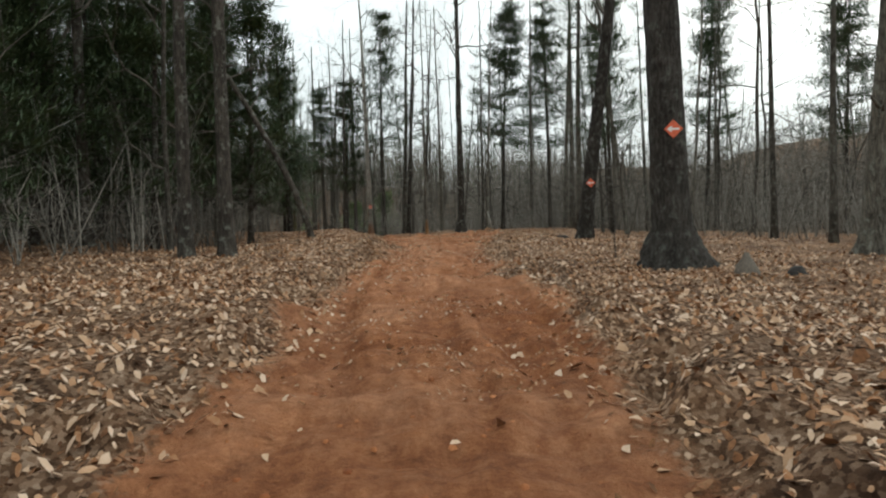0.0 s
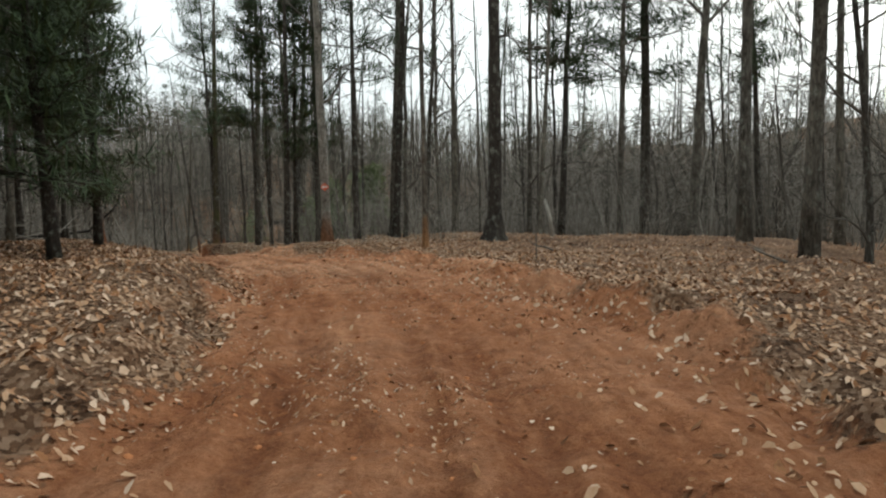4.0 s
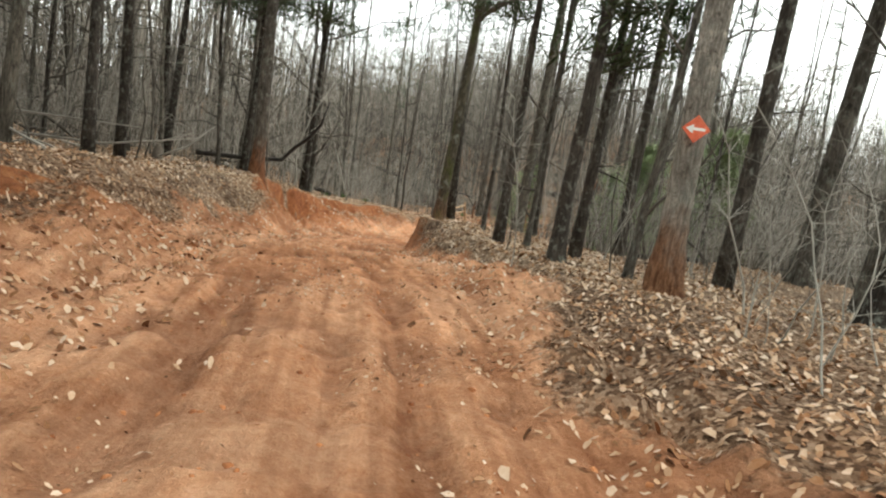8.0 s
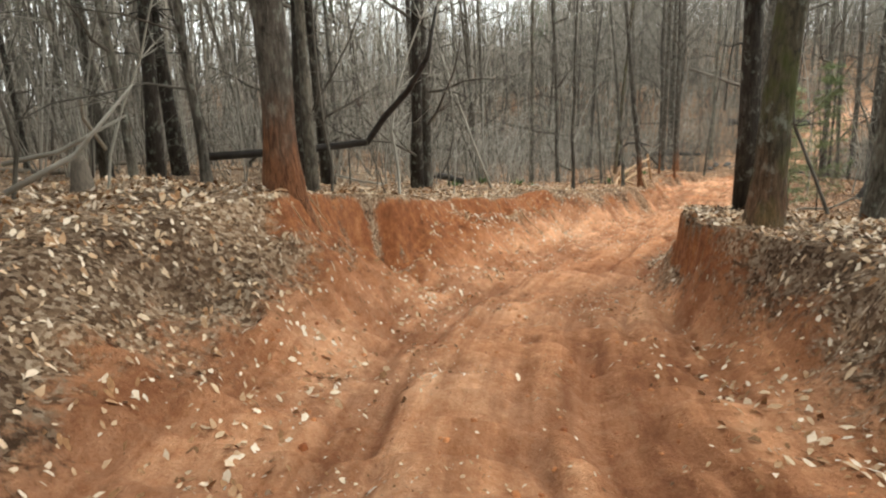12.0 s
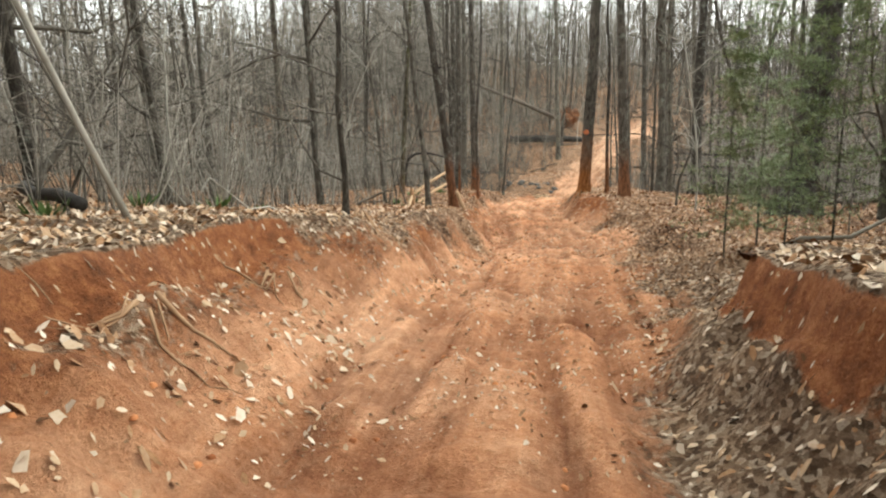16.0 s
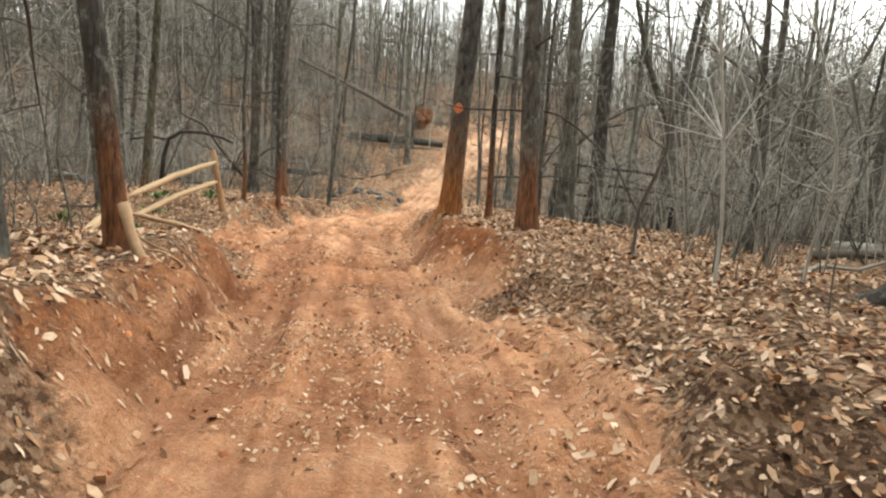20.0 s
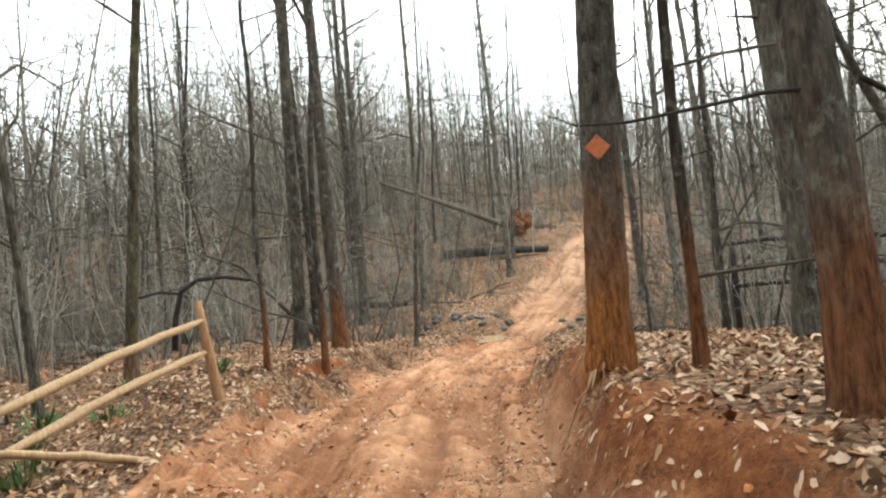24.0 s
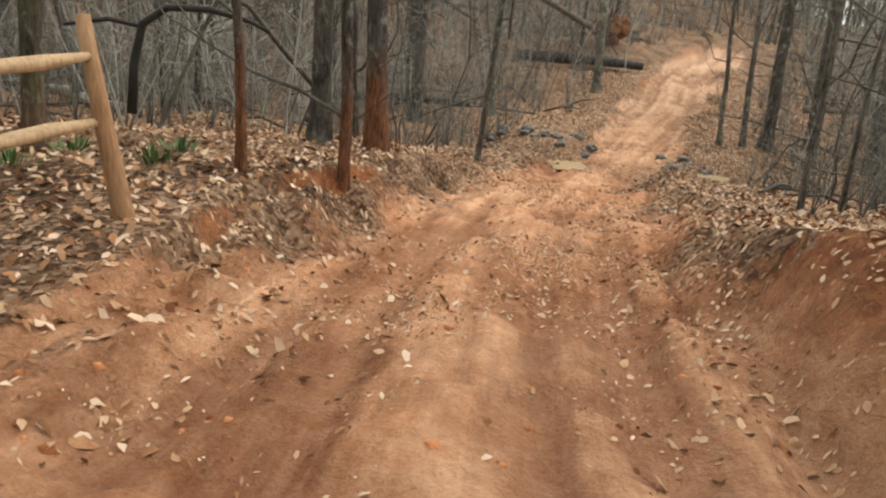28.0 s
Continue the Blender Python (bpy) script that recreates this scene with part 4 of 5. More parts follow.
# ---- the woods round about ----
def clear_of(x, y, wide):
    """Whether a place is clear of the trail and of the trees that stand by it."""
    _, away, _, _ = off_trail([x], [y])
    return away[0] > wide and all((x - t[0]) ** 2 + (y - t[1]) ** 2 > 1.4 for t in KEY_TREES)


def scatter(rng, count, x0, x1, y0, y1, gap, wide, density):
    """Random places with a least gap between them."""
    cells, places, tries = {}, [], 0
    while len(places) < count and tries < count * 30:
        tries += 1
        x, y = rng.uniform(x0, x1), rng.uniform(y0, y1)
        if rng.random() > density(x, y):
            continue
        i, j = int(x // gap), int(y // gap)
        if any((x - a) ** 2 + (y - b) ** 2 < gap * gap for di in (-1, 0, 1) for dj in (-1, 0, 1) for a, b in cells.get((i + di, j + dj), ())):
            continue
        if not clear_of(x, y, wide):
            continue
        cells.setdefault((i, j), []).append((x, y))
        places.append((x, y))
    return places


def join_copies(name, copies, label, category):
    """One object of kind stuff out of many posed copies of meshes."""
    cache, mats, co, loops, starts, index, base, corner = {}, [], [], [], [], [], 0, 0
    for me, m in copies:
        if me not in cache:
            v = np.empty(len(me.vertices) * 3)
            me.vertices.foreach_get("co", v)
            l = np.empty(len(me.loops), np.int32)
            me.loops.foreach_get("vertex_index", l)
            p = np.empty(len(me.polygons), np.int32)
            me.polygons.foreach_get("loop_start", p)
            if me.materials[0] not in mats:
                mats.append(me.materials[0])
            cache[me] = v.reshape(-1, 3), l, p, mats.index(me.materials[0])
        v, l, p, k = cache[me]
        a = np.array(m)
        co.append(v @ a[:3, :3].T + a[:3, 3])
        loops.append(l + base)
        starts.append(p + corner)
        index.append(np.full(len(p), k, np.int32))
        base, corner = base + len(v), corner + len(l)
    co, loops, starts, index = np.concatenate(co), np.concatenate(loops), np.concatenate(starts), np.concatenate(index)
    out = bpy.data.meshes.new(name)
    out.vertices.add(len(co))
    out.vertices.foreach_set("co", co.ravel())
    out.loops.add(len(loops))
    out.loops.foreach_set("vertex_index", loops.astype(np.int32))
    out.polygons.add(len(starts))
    out.polygons.foreach_set("loop_start", starts.astype(np.int32))
    for mat in mats:
        out.materials.append(mat)
    out.polygons.foreach_set("material_index", index)
    out.update(calc_edges=True)
    out.shade_smooth()
    return tagged(new(name, out), label, category, kind="stuff")


def leaning(x, y, lx, ly, turn, sx, sz):
    """The pose of a plant on the ground: sheared by its lean, turned and scaled."""
    lean = Matrix(((1, 0, lx, 0), (0, 1, ly, 0), (0, 0, 1, 0), (0, 0, 0, 1)))
    return Matrix.Translation((x, y, ground_at(x, y))) @ lean @ Matrix.Rotation(turn, 4, "Z") @ Matrix.Diagonal((sx, sx, sz, 1))


def by_nearness(places):
    d = off_trail([p[0] for p in places], [p[1] for p in places])[1]
    return [places[k] for k in np.argsort(d)]


def build_woods():
    rng = random.Random(11)
    kinds = []
    for k in range(10):
        bark = (BARK_GREY, BARK_DARK, BARK_GREY)[k % 3]
        kinds.append((bare_tree_meshes(40 + k, 17.0, 0.27, (0, 0), 14, 4, (0.12, 0.08, 0.2)[k % 3], bark, 1.4, 8, 3, 0.05), "tall leafless tree with thin grey branches in the woods"))
    pines = [(pine_meshes(70 + k, 18.0, 0.34, (0, 0), (0.5, 0.35)[k % 2], 11, 0.13, blades=10), "tall pine with dark needle crown in the woods") for k in range(4)]

    slight = [(bare_tree_meshes(140 + k, 17.0, 0.26, (0, 0), 8, 2, (0.14, 0.08)[k % 2], (BARK_GREY, BARK_DARK)[k % 2], 1.3, 5, 1, 0.05), "") for k in range(5)]

    def density(x, y):
        d = off_trail([x], [y])[0][0]
        if y < 44 and abs(d) < (9 if d > 0 else 6.5):
            return 0.0
        return min(0.5 if x > 2 and y < 62 else 1.0, 1.2 - abs(d) / 70)

    def tree_at(x, y):
        piny = 0.45 if y < 62 and (x > 2 or x < -9) else 0.1
        meshes, label = rng.choice(pines if rng.random() < piny else kinds)
        size = rng.choice([0.28, 0.32, 0.38, 0.45, 0.55, 0.7, 1.0]) * rng.uniform(0.9, 1.1)
        tall = 0.72 + 0.4 * size
        m = leaning(x, y, rng.gauss(0, 0.06), rng.gauss(0.0, 0.09), rng.uniform(0, 6.28), (0.35 + 0.65 * size) if size < 0.6 else size, tall)
        return meshes, label, m

    places = by_nearness(scatter(rng, 440, -58, 42, 10, 150, 1.9, 3.6, density))
    rest = []
    for k, (x, y) in enumerate(places):
        (trunk, crown), label, m = tree_at(x, y)
        if k >= 140 and label.startswith("tall leafless"):
            trunk, crown = rng.choice(slight)[0]
        if k < 220:
            tree = empty_thing("tree", (x, y, 0), label, "tree", "trees of the woods")
            tree.matrix_basis = m
            part("trunk", trunk, tree)
            part("crown", crown, tree)
        else:
            rest += [(trunk, m), (crown, m)]
    join_copies("woods", rest, "leafless grey woods with scattered pines on the slopes", "woods")

    saplings = [sapling_mesh(200 + k, 5.0 + k % 3, 1, 20, TWIG if k % 3 else TWIG_PALE) for k in range(8)]

    def near(x, y):
        d = off_trail([x], [y])[0][0]
        open_ground = (x > -3 and y < 50) or (-7 < d < 0 and y < 50)
        return (0.1 if open_ground else 1.0) * max(0.15, 1.1 - abs(d) / 40)

    rest = []
    for k, (x, y) in enumerate(by_nearness(scatter(rng, 1250, -52, 30, 16, 140, 0.7, 3.2, near))):
        s = rng.uniform(0.6, 1.35)
        mesh, m = rng.choice(saplings), leaning(x, y, rng.gauss(0, 0.09), rng.gauss(0, 0.09), rng.uniform(0, 6.28), s, s)
        if k < 280:
            ob = new("sapling", mesh[0])
            ob.matrix_basis = m
            part("crown", mesh[1], ob)
            tagged(ob, "thin leafless sapling in the undergrowth", "sapling", "saplings of the undergrowth")
        else:
            rest += [(mesh[0], m), (mesh[1], m)]
    brush = [sapling_mesh(300 + k, 2.3, 10, 9, TWIG_PALE if k % 3 == 2 else TWIG, 0.42, 0.012, 1) for k in range(6)]

    def thick(x, y):
        d = off_trail([x], [y])[0][0]
        open_ground = x > -3 and y < 46 or (-7 < d < 0 and y < 50)
        return 0.03 if open_ground else max(0.2, 1.1 - abs(d) / 45)

    for k, (x, y) in enumerate(by_nearness(scatter(rng, 520, -44, 26, 18, 120, 0.95, 4.0, thick))):
        s = rng.uniform(0.6, 1.3)
        mesh, m = rng.choice(brush), leaning(x, y, 0.0, 0.0, rng.uniform(0, 6.28), s * 1.2, s)
        if k < 220:
            ob = new("bush", mesh[0])
            ob.matrix_basis = m
            part("crown", mesh[1], ob)
            tagged(ob, "tangled bare grey-brown bush", "bush", "bushes of the undergrowth")
        else:
            rest += [(mesh[0], m), (mesh[1], m)]
    join_copies("undergrowth", rest, "tangle of bare grey-brown stems under the trees", "undergrowth")

    # far woods: thin stems and twigs, too many to count, out to the skyline
    s = Soup()
    spots = np.random.RandomState(3)
    n = 10500
    along = spots.randint(60, len(CURVE), n)
    reach = (15 + 75 * spots.rand(n) ** 1.4) * np.where(spots.rand(n) < 0.6, -1, 1)
    xs, ys = CURVE[along, 0] + CURVE_WAY[along, 1] * reach + spots.normal(0, 4, n), CURVE[along, 1] - CURVE_WAY[along, 0] * reach + spots.normal(0, 4, n)
    beyond = spots.rand(n) < 0.3
    xs, ys = np.where(beyond, spots.uniform(-75, 30, n), xs), np.where(beyond, spots.uniform(112, 190, n), ys)
    away, zs = off_trail(xs, ys)[1], ground_height(xs, ys)
    for x, y, d, z in zip(xs, ys, away, zs):
        if d < 14:
            continue
        low_side = x > -4 and y < 130
        if low_side and d < 22:
            continue
        h = spots.uniform(4, 7 + min(d, 70) / 8) if low_side else spots.uniform(10, 27) if x < -19 and y < 76 else spots.uniform(6, 18) if y < 75 else spots.uniform(5, 16)
        a = Vector((x, y, z - 0.3))
        mid = a + Vector((spots.normal(0, 0.08 * h), spots.normal(0, 0.07 * h), h * spots.uniform(0.35, 0.6)))
        tip = mid + Vector((spots.normal(0, 0.13 * h), spots.normal(0, 0.10 * h), h * 0.5))
        r = 0.04 + 0.07 * spots.rand() ** 2
        s.tube([a, mid, tip], [r, r * 0.75, r * 0.2], 3, False)
        for _ in range(9):
            p = (a if spots.rand() < 0.35 else tip).lerp(mid, spots.uniform(0.05, 1.0))
            q = p + Vector((spots.normal(0, 1.5), spots.normal(0, 1.3), spots.uniform(-0.1, 2.4)))
            s.twig(p, q, 0.028)
            for _ in range(2):
                m = p.lerp(q, spots.uniform(0.3, 0.9))
                s.twig(m, m + Vector((spots.normal(0, 0.8), spots.normal(0, 0.8), spots.uniform(-0.2, 1.1))), 0.022)
    # a haze of twiggy brush between the trunks
    belt = Soup()
    n = 7000
    along = spots.randint(40, len(CURVE), n)
    reach = (6 + 34 * spots.rand(n) ** 1.2) * np.where(spots.rand(n) < 0.5, -1, 1)
    xs, ys = CURVE[along, 0] + CURVE_WAY[along, 1] * reach + spots.normal(0, 2, n), CURVE[along, 1] - CURVE_WAY[along, 0] * reach + spots.normal(0, 2, n)
    side, away = off_trail(xs, ys)[:2]
    zs = ground_height(xs, ys)
    for x, y, r, d, z in zip(xs, ys, side, away, zs):
        if d < (5.5 if y > 56 else 13 if r > 0 else 7.5):
            continue
        h = spots.uniform(1.2, 4.5)
        a = Vector((x, y, z - 0.1))
        for _ in range(3):
            b = a + Vector((spots.normal(0, 0.20 * h), spots.normal(0, 0.20 * h), h * spots.uniform(0.6, 1.1)))
            belt.twig(a, b, 0.006 + 0.004 * h)
            for _ in range(5):
                q = a.lerp(b, spots.uniform(0.15, 0.95))
                belt.twig(q, q + Vector((spots.normal(0, 0.55), spots.normal(0, 0.55), spots.uniform(-0.1, 0.8))), 0.009)
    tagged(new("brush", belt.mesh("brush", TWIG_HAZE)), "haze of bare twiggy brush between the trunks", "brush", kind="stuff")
    # low brush and fallen sticks on the hill past the ford
    low = Soup()
    n = 2600
    xs, ys = spots.uniform(-45, 8, n), spots.uniform(84, 128, n)
    away, zs = off_trail(xs, ys)[1], ground_height(xs, ys)
    for x, y, d, z in zip(xs, ys, away, zs):
        if d < 3.2:
            continue
        a = Vector((x, y, z - 0.05))
        if spots.rand() < 0.22:
            turn, far = spots.uniform(0, 6.28), spots.uniform(0.8, 3.4)
            bx, by = x + far * math.cos(turn), y + far * math.sin(turn)
            b = Vector((bx, by, ground_at(bx, by) + spots.uniform(0.05, 0.3)))
            r = spots.uniform(0.012, 0.05)
            low.tube([a + Vector((0, 0, 0.08)), a.lerp(b, 0.5) + Vector((0, 0, 0.16)), b], [r, r * 0.9, r * 0.5], 4)
            continue
        for _ in range(5):
            h = spots.uniform(0.7, 2.6)
            b = a + Vector((spots.normal(0, 0.22 * h), spots.normal(0, 0.22 * h), h))
            low.twig(a, b, 0.014)
            for _ in range(2):
                q = a.lerp(b, spots.uniform(0.3, 0.9))
                low.twig(q, q + Vector((spots.normal(0, 0.35), spots.normal(0, 0.35), spots.uniform(0.0, 0.5))), 0.009)
    tagged(new("hill_brush", low.mesh("hill_brush", TWIG)), "bare brush and fallen sticks on the leafy hill", "brush", kind="stuff")
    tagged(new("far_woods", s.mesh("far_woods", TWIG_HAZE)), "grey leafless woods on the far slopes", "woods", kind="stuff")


build_woods()


# ---- things along the trail ----
def rock_mesh(seed, name, mat, size=1.0, rough=0.22, flat=0.7, sub=2):
    rng = random.Random(seed)
    bm = bmesh.new()
    bmesh.ops.create_icosphere(bm, subdivisions=sub, radius=size)
    off = Vector((rng.uniform(0, 50), rng.uniform(0, 50), rng.uniform(0, 50)))
    for v in bm.verts:
        v.co *= 1 + rough * noise.noise(v.co / size * 1.3 + off) * 2 + rough * 0.5 * noise.noise(v.co / size * 3.5 + off)
        v.co.z *= flat
    me = bpy.data.meshes.new(name)
    bm.to_mesh(me)
    bm.free()
    me.materials.append(mat)
    return me


def line_thing(name, points, radii, mat, label, category, sides=7, group="", wobble=0.08, seed=1, flat=1.0):
    """A stick, log or root as one mesh with its origin at its first point."""
    rng = random.Random(seed)
    first = Vector(points[0])
    s = Soup()
    s.tube([Vector(p) - first for p in points], radii, sides, True, wobble, rng, flat)
    ob = new(name, s.mesh(name, mat))
    ob.location = first
    return tagged(ob, label, category, group)


def split_rail(a, b, thick, seed):
    """A cleft rail: uneven, flattened, thinned at both ends."""
    rng = random.Random(seed)
    a, b = Vector(a), Vector(b)
    pts, rad = [], []
    for k in range(9):
        f = k / 8
        bend = Vector((rng.gauss(0, 0.010), rng.gauss(0, 0.010), 0.035 * math.sin(math.pi * f) + rng.gauss(0, 0.008)))
        pts.append(a.lerp(b, f) + bend)
        rad.append(thick * (0.55 if k in (0, 8) else 1.0) * rng.uniform(0.9, 1.1))
    return pts, rad


def build_fence():
    home = Vector((-22.72, 78.86, ground_at(-22.72, 78.86)))
    fence = empty_thing("split_rail_fence", home, "weathered split-rail fence of pale cleft rails on clay-stained posts", "fence")

    def add(name, pts, rad, mat, seed, sides=6, flat=0.75, label=""):
        s = Soup()
        s.tube([Vector(p) - home for p in pts], rad, sides, True, 0.12, random.Random(seed), flat)
        part(name, s.mesh(name, mat), fence, label)

    add("post", [(-22.66, 78.86, home.z - 0.4), (-22.72, 78.86, home.z), (-22.84, 78.85, -5.62), (-22.94, 78.86, -5.08)], [0.075, 0.072, 0.068, 0.05], POST_WOOD, 1, 6, 0.9)
    g2 = ground_at(-23.05, 75.98)
    add("post", [(-23.0, 75.9, g2 - 0.4), (-23.0, 75.95, g2), (-23.05, 75.98, g2 + 0.55), (-23.06, 76.01, -5.68)], [0.1, 0.095, 0.085, 0.06], POST_WOOD, 2, 6, 0.9)
    for k, (a, b, t) in enumerate([
        ((-22.86, 78.85, -5.33), (-23.03, 76, -5.89), 0.052), ((-22.83, 78.85, -5.71), (-23.01, 76, -6.25), 0.05),
        ((-23.05, 75.95, -5.93), (-22.14, 73.37, -6.39), 0.06), ((-23.03, 75.88, -6.27), (-22.36, 73.56, -6.62), 0.055), ((-22.92, 75.99, -6.14), (-22.05, 77.12, -6.57), 0.05),
    ]):
        pts, rad = split_rail(a, b, t, 30 + k)
        add("rail", pts, rad, PALE_WOOD, 40 + k)


build_fence()


def build_dark_fence():
    """A short run of weathered rails seen through the trees."""
    home = Vector((-13.69, 85.71, ground_at(-13.69, 85.71)))
    fence = empty_thing("rail_fence", home, "old dark weathered rail fence among bare trees", "fence")

    def add(name, pts, rad, seed):
        s = Soup()
        s.tube([Vector(p) - home for p in pts], rad, 6, True, 0.12, random.Random(seed), 0.8)
        part(name, s.mesh(name, WET_WOOD), fence)

    for k, (x, y, top) in enumerate([(-13.58, 85.78, -4.82), (-15.4, 85.96, -4.9), (-11.9, 85.56, -5.03)]):
        g = ground_at(x, y)
        add("post", [(x, y, g - 0.4), (x, y, g), (x + 0.02, y, (g + top) / 2), (x + 0.03, y, top)], [0.09, 0.085, 0.08, 0.06], 70 + k)
    for k, z in enumerate((-5.0, -5.5, -5.87)):
        for a, b in (((-15.5, 85.91, z + 0.04), (-13.48, 85.73, z)), ((-13.69, 85.73, z + 0.02), (-11.8, 85.53, z - 0.17))):
            pts, rad = split_rail(a, b, 0.05, 80 + k)
            add("rail", pts, rad, 90 + k)


build_dark_fence()

SIGN_RED = plain_material("faded_red_enamel", (0.50, 0.075, 0.035), (0.78, 0.20, 0.10), 14.0, 0.55, 0.002)
SIGN_WHITE = plain_material("sign_white", (0.62, 0.60, 0.56), (0.85, 0.84, 0.80), 14.0, 0.5, 0.0)


SIGN_CLAY = plain_material("clay_smeared_enamel", (0.34, 0.115, 0.045), (0.66, 0.22, 0.10), 22.0, 0.8, 0.003)


def trail_sign(place, facing, size, label, arrow=1, plate=SIGN_RED):
    """A diamond plate nailed to a trunk, with a plain arrow shape; facing: the way it looks, in degrees."""
    sign = empty_thing("trail_sign", place, label, "sign", "trail signs", radians(facing))
    h, t = size / 2, 0.006
    v = [(0, 0, -h), (h, 0, 0), (0, 0, h), (-h, 0, 0)]
    part("plate", mesh_of("plate", [(x, -t, z) for x, _, z in v] + [(x, t, z) for x, _, z in v], [(0, 1, 2, 3), (7, 6, 5, 4)] + [(k, k + 4, (k + 1) % 4 + 4, (k + 1) % 4) for k in range(4)], plate, False), sign)
    if arrow:
        a = [(-0.72, 0), (-0.2, 0.34), (-0.2, 0.1), (0.62, 0.1), (0.62, -0.1), (-0.2, -0.1), (-0.2, -0.34)]
        n = len(a)
        vv = [(x * h, -t - 0.004, z * h) for x, z in a] + [(x * h, -t - 0.001, z * h) for x, z in a]
        part("arrow", mesh_of("arrow", vv, [tuple(range(n)), tuple(reversed(range(n, 2 * n)))] + [(k, k + n, (k + 1) % n + n, (k + 1) % n) for k in range(n)], SIGN_WHITE, False), sign, "white arrow")
    for z in (0.78, -0.78):
        s = Soup()
        s.tube([(0, -t - 0.006, z * h), (0, 0.02, z * h)], [0.008, 0.006], 6)
        part("nail", s.mesh("nail", STONE), sign)


trail_sign((6.06, 15.53, -1.48), 0, 0.34, "faded red diamond plate with white arrow on a dark trunk")
trail_sign((6.79, 26.45, -1.75), 5, 0.34, "faded red diamond plate with white arrow on a grey trunk")
trail_sign((-4.61, 48.98, -1.57), 20, 0.36, "red diamond plate with white arrow on a flaking trunk")
trail_sign((-17.79, 77.26, -4.04), 12, 0.21, "clay-smeared orange diamond plate on a plated trunk", 0, SIGN_CLAY)


def stump(x, y, r, h, mat, label, cone=0.75, seed=0):
    rng = random.Random(seed)
    z = ground_at(x, y)
    s = Soup()
    s.tube([(0, 0, -0.2), (0, 0, 0.02), (0.01, 0, h * 0.4), (0.02, 0.01, h * 0.8), (0.02, 0.01, h)], [r * 1.5, r * 1.3, r, r * cone, r * cone * 0.6], 11, True, 0.16, rng)
    ob = new("stump", s.mesh("stump", mat))
    ob.location = (x, y, z)
    return tagged(ob, label, "stump")


stump(5.96, 28.06, 0.3, 0.3, WET_WOOD, "low dark rotten stump among leaves", 0.9, 1)
stump(6.81, 14.4, 0.16, 0.36, DEAD_WOOD, "small pointed reddish stump beside an old tree", 0.35, 2)
stump(7.39, 13.93, 0.12, 0.14, WET_WOOD, "small broken stump in the leaves", 0.8, 3)
stump(-19.5, 52.09, 0.13, 0.45, DEAD_WOOD, "broken grey stump on the bank", 0.7, 4)

line_thing("fallen_log", [(-27.45, 107.3, -4.22), (-25.35, 108.1, -4.25), (-23.44, 108.9, -4.27), (-21.54, 109.7, -4.39)], [0.26, 0.27, 0.25, 0.2], WET_WOOD, "long dark fallen log across the far slope", "log", 10, seed=3)
line_thing("fallen_log", [(-31.03, 95.48, -6.35), (-28.61, 96.19, -6.25), (-26.21, 96.59, -6.33)], [0.16, 0.15, 0.1], WET_WOOD, "dark fallen log beyond the stream", "log", 8, seed=4)
line_thing("fallen_tree", [(-31.13, 107.3, 0.55), (-28.89, 108.87, -0.42), (-26.65, 110.42, -1.45), (-24.52, 111.98, -2.53)], [0.1, 0.14, 0.16, 0.18], DEAD_WOOD, "pale fallen trunk propped across the far slope", "fallen tree", 8, seed=5)
for k, (a, b) in enumerate([((-29.96, 108.08, 0.04), (-31.67, 108.54, 1.34)), ((-28.89, 108.87, -0.42), (-29.08, 108.53, 1.06)), ((-27.62, 109.74, -1), (-29.46, 110.29, 0))]):
    line_thing("fallen_branch", [a, [(p + q) / 2 + 0.1 for p, q in zip(a, b)], b], [0.06, 0.045, 0.015], DEAD_WOOD, "pale dead bough of a fallen trunk", "branch", 5, "fallen boughs", seed=60 + k)

root_ball = new("root_plate", rock_mesh(4, "root_plate", BARK_MUD, 0.85, 0.3, 1.0, 3))
root_ball.location = (-23.7, 112.6, ground_at(-23.7, 112.6) + 0.75)
tagged(root_ball, "brown root plate of a fallen tree on the slope", "root plate")

# bent dead boughs, dark against the leaves
line_thing("arched_bough", [(-25.83, 81.89, -6.05), (-25.83, 81.97, -5.45), (-25.72, 82.04, -4.96), (-25.42, 82.15, -4.75), (-24.92, 82.3, -4.74), (-24.43, 82.45, -4.85), (-24.18, 82.49, -4.96)], [0.06, 0.055, 0.05, 0.045, 0.04, 0.028, 0.02], WET_WOOD, "dark bough arched over beside the fence", "branch", 7, seed=6)
line_thing("fallen_branch", [(-26.55, 81.64, -5.03), (-26.04, 81.84, -4.93), (-25.74, 82.04, -4.99)], [0.02, 0.03, 0.03], WET_WOOD, "dark forked bough beside the fence", "branch", 5, "fallen boughs", seed=7)
line_thing("fallen_branch", [(-21.34, 54.91, -3.55), (-20.71, 56.48, -3.52), (-20.03, 57.65, -3.42), (-19.52, 57.64, -2.95), (-18.78, 57.59, -2.46), (-18.24, 57.54, -1.94), (-17.96, 57.51, -1.1)], [0.08, 0.08, 0.075, 0.065, 0.06, 0.045, 0.02], WET_WOOD, "dark crooked fallen bough on the bank", "branch", 7, "fallen boughs", seed=8)
line_thing("tree_root", [(-19.96, 71.29, -5.37), (-19.89, 71.25, -5.55), (-19.77, 71.17, -5.72), (-19.59, 71.06, -5.89), (-19.44, 71.0, -6.02)], [0.05, 0.045, 0.04, 0.034, 0.02], ROOT, "pale bared root bracing the foot of a leaning trunk", "root", 8, seed=9)
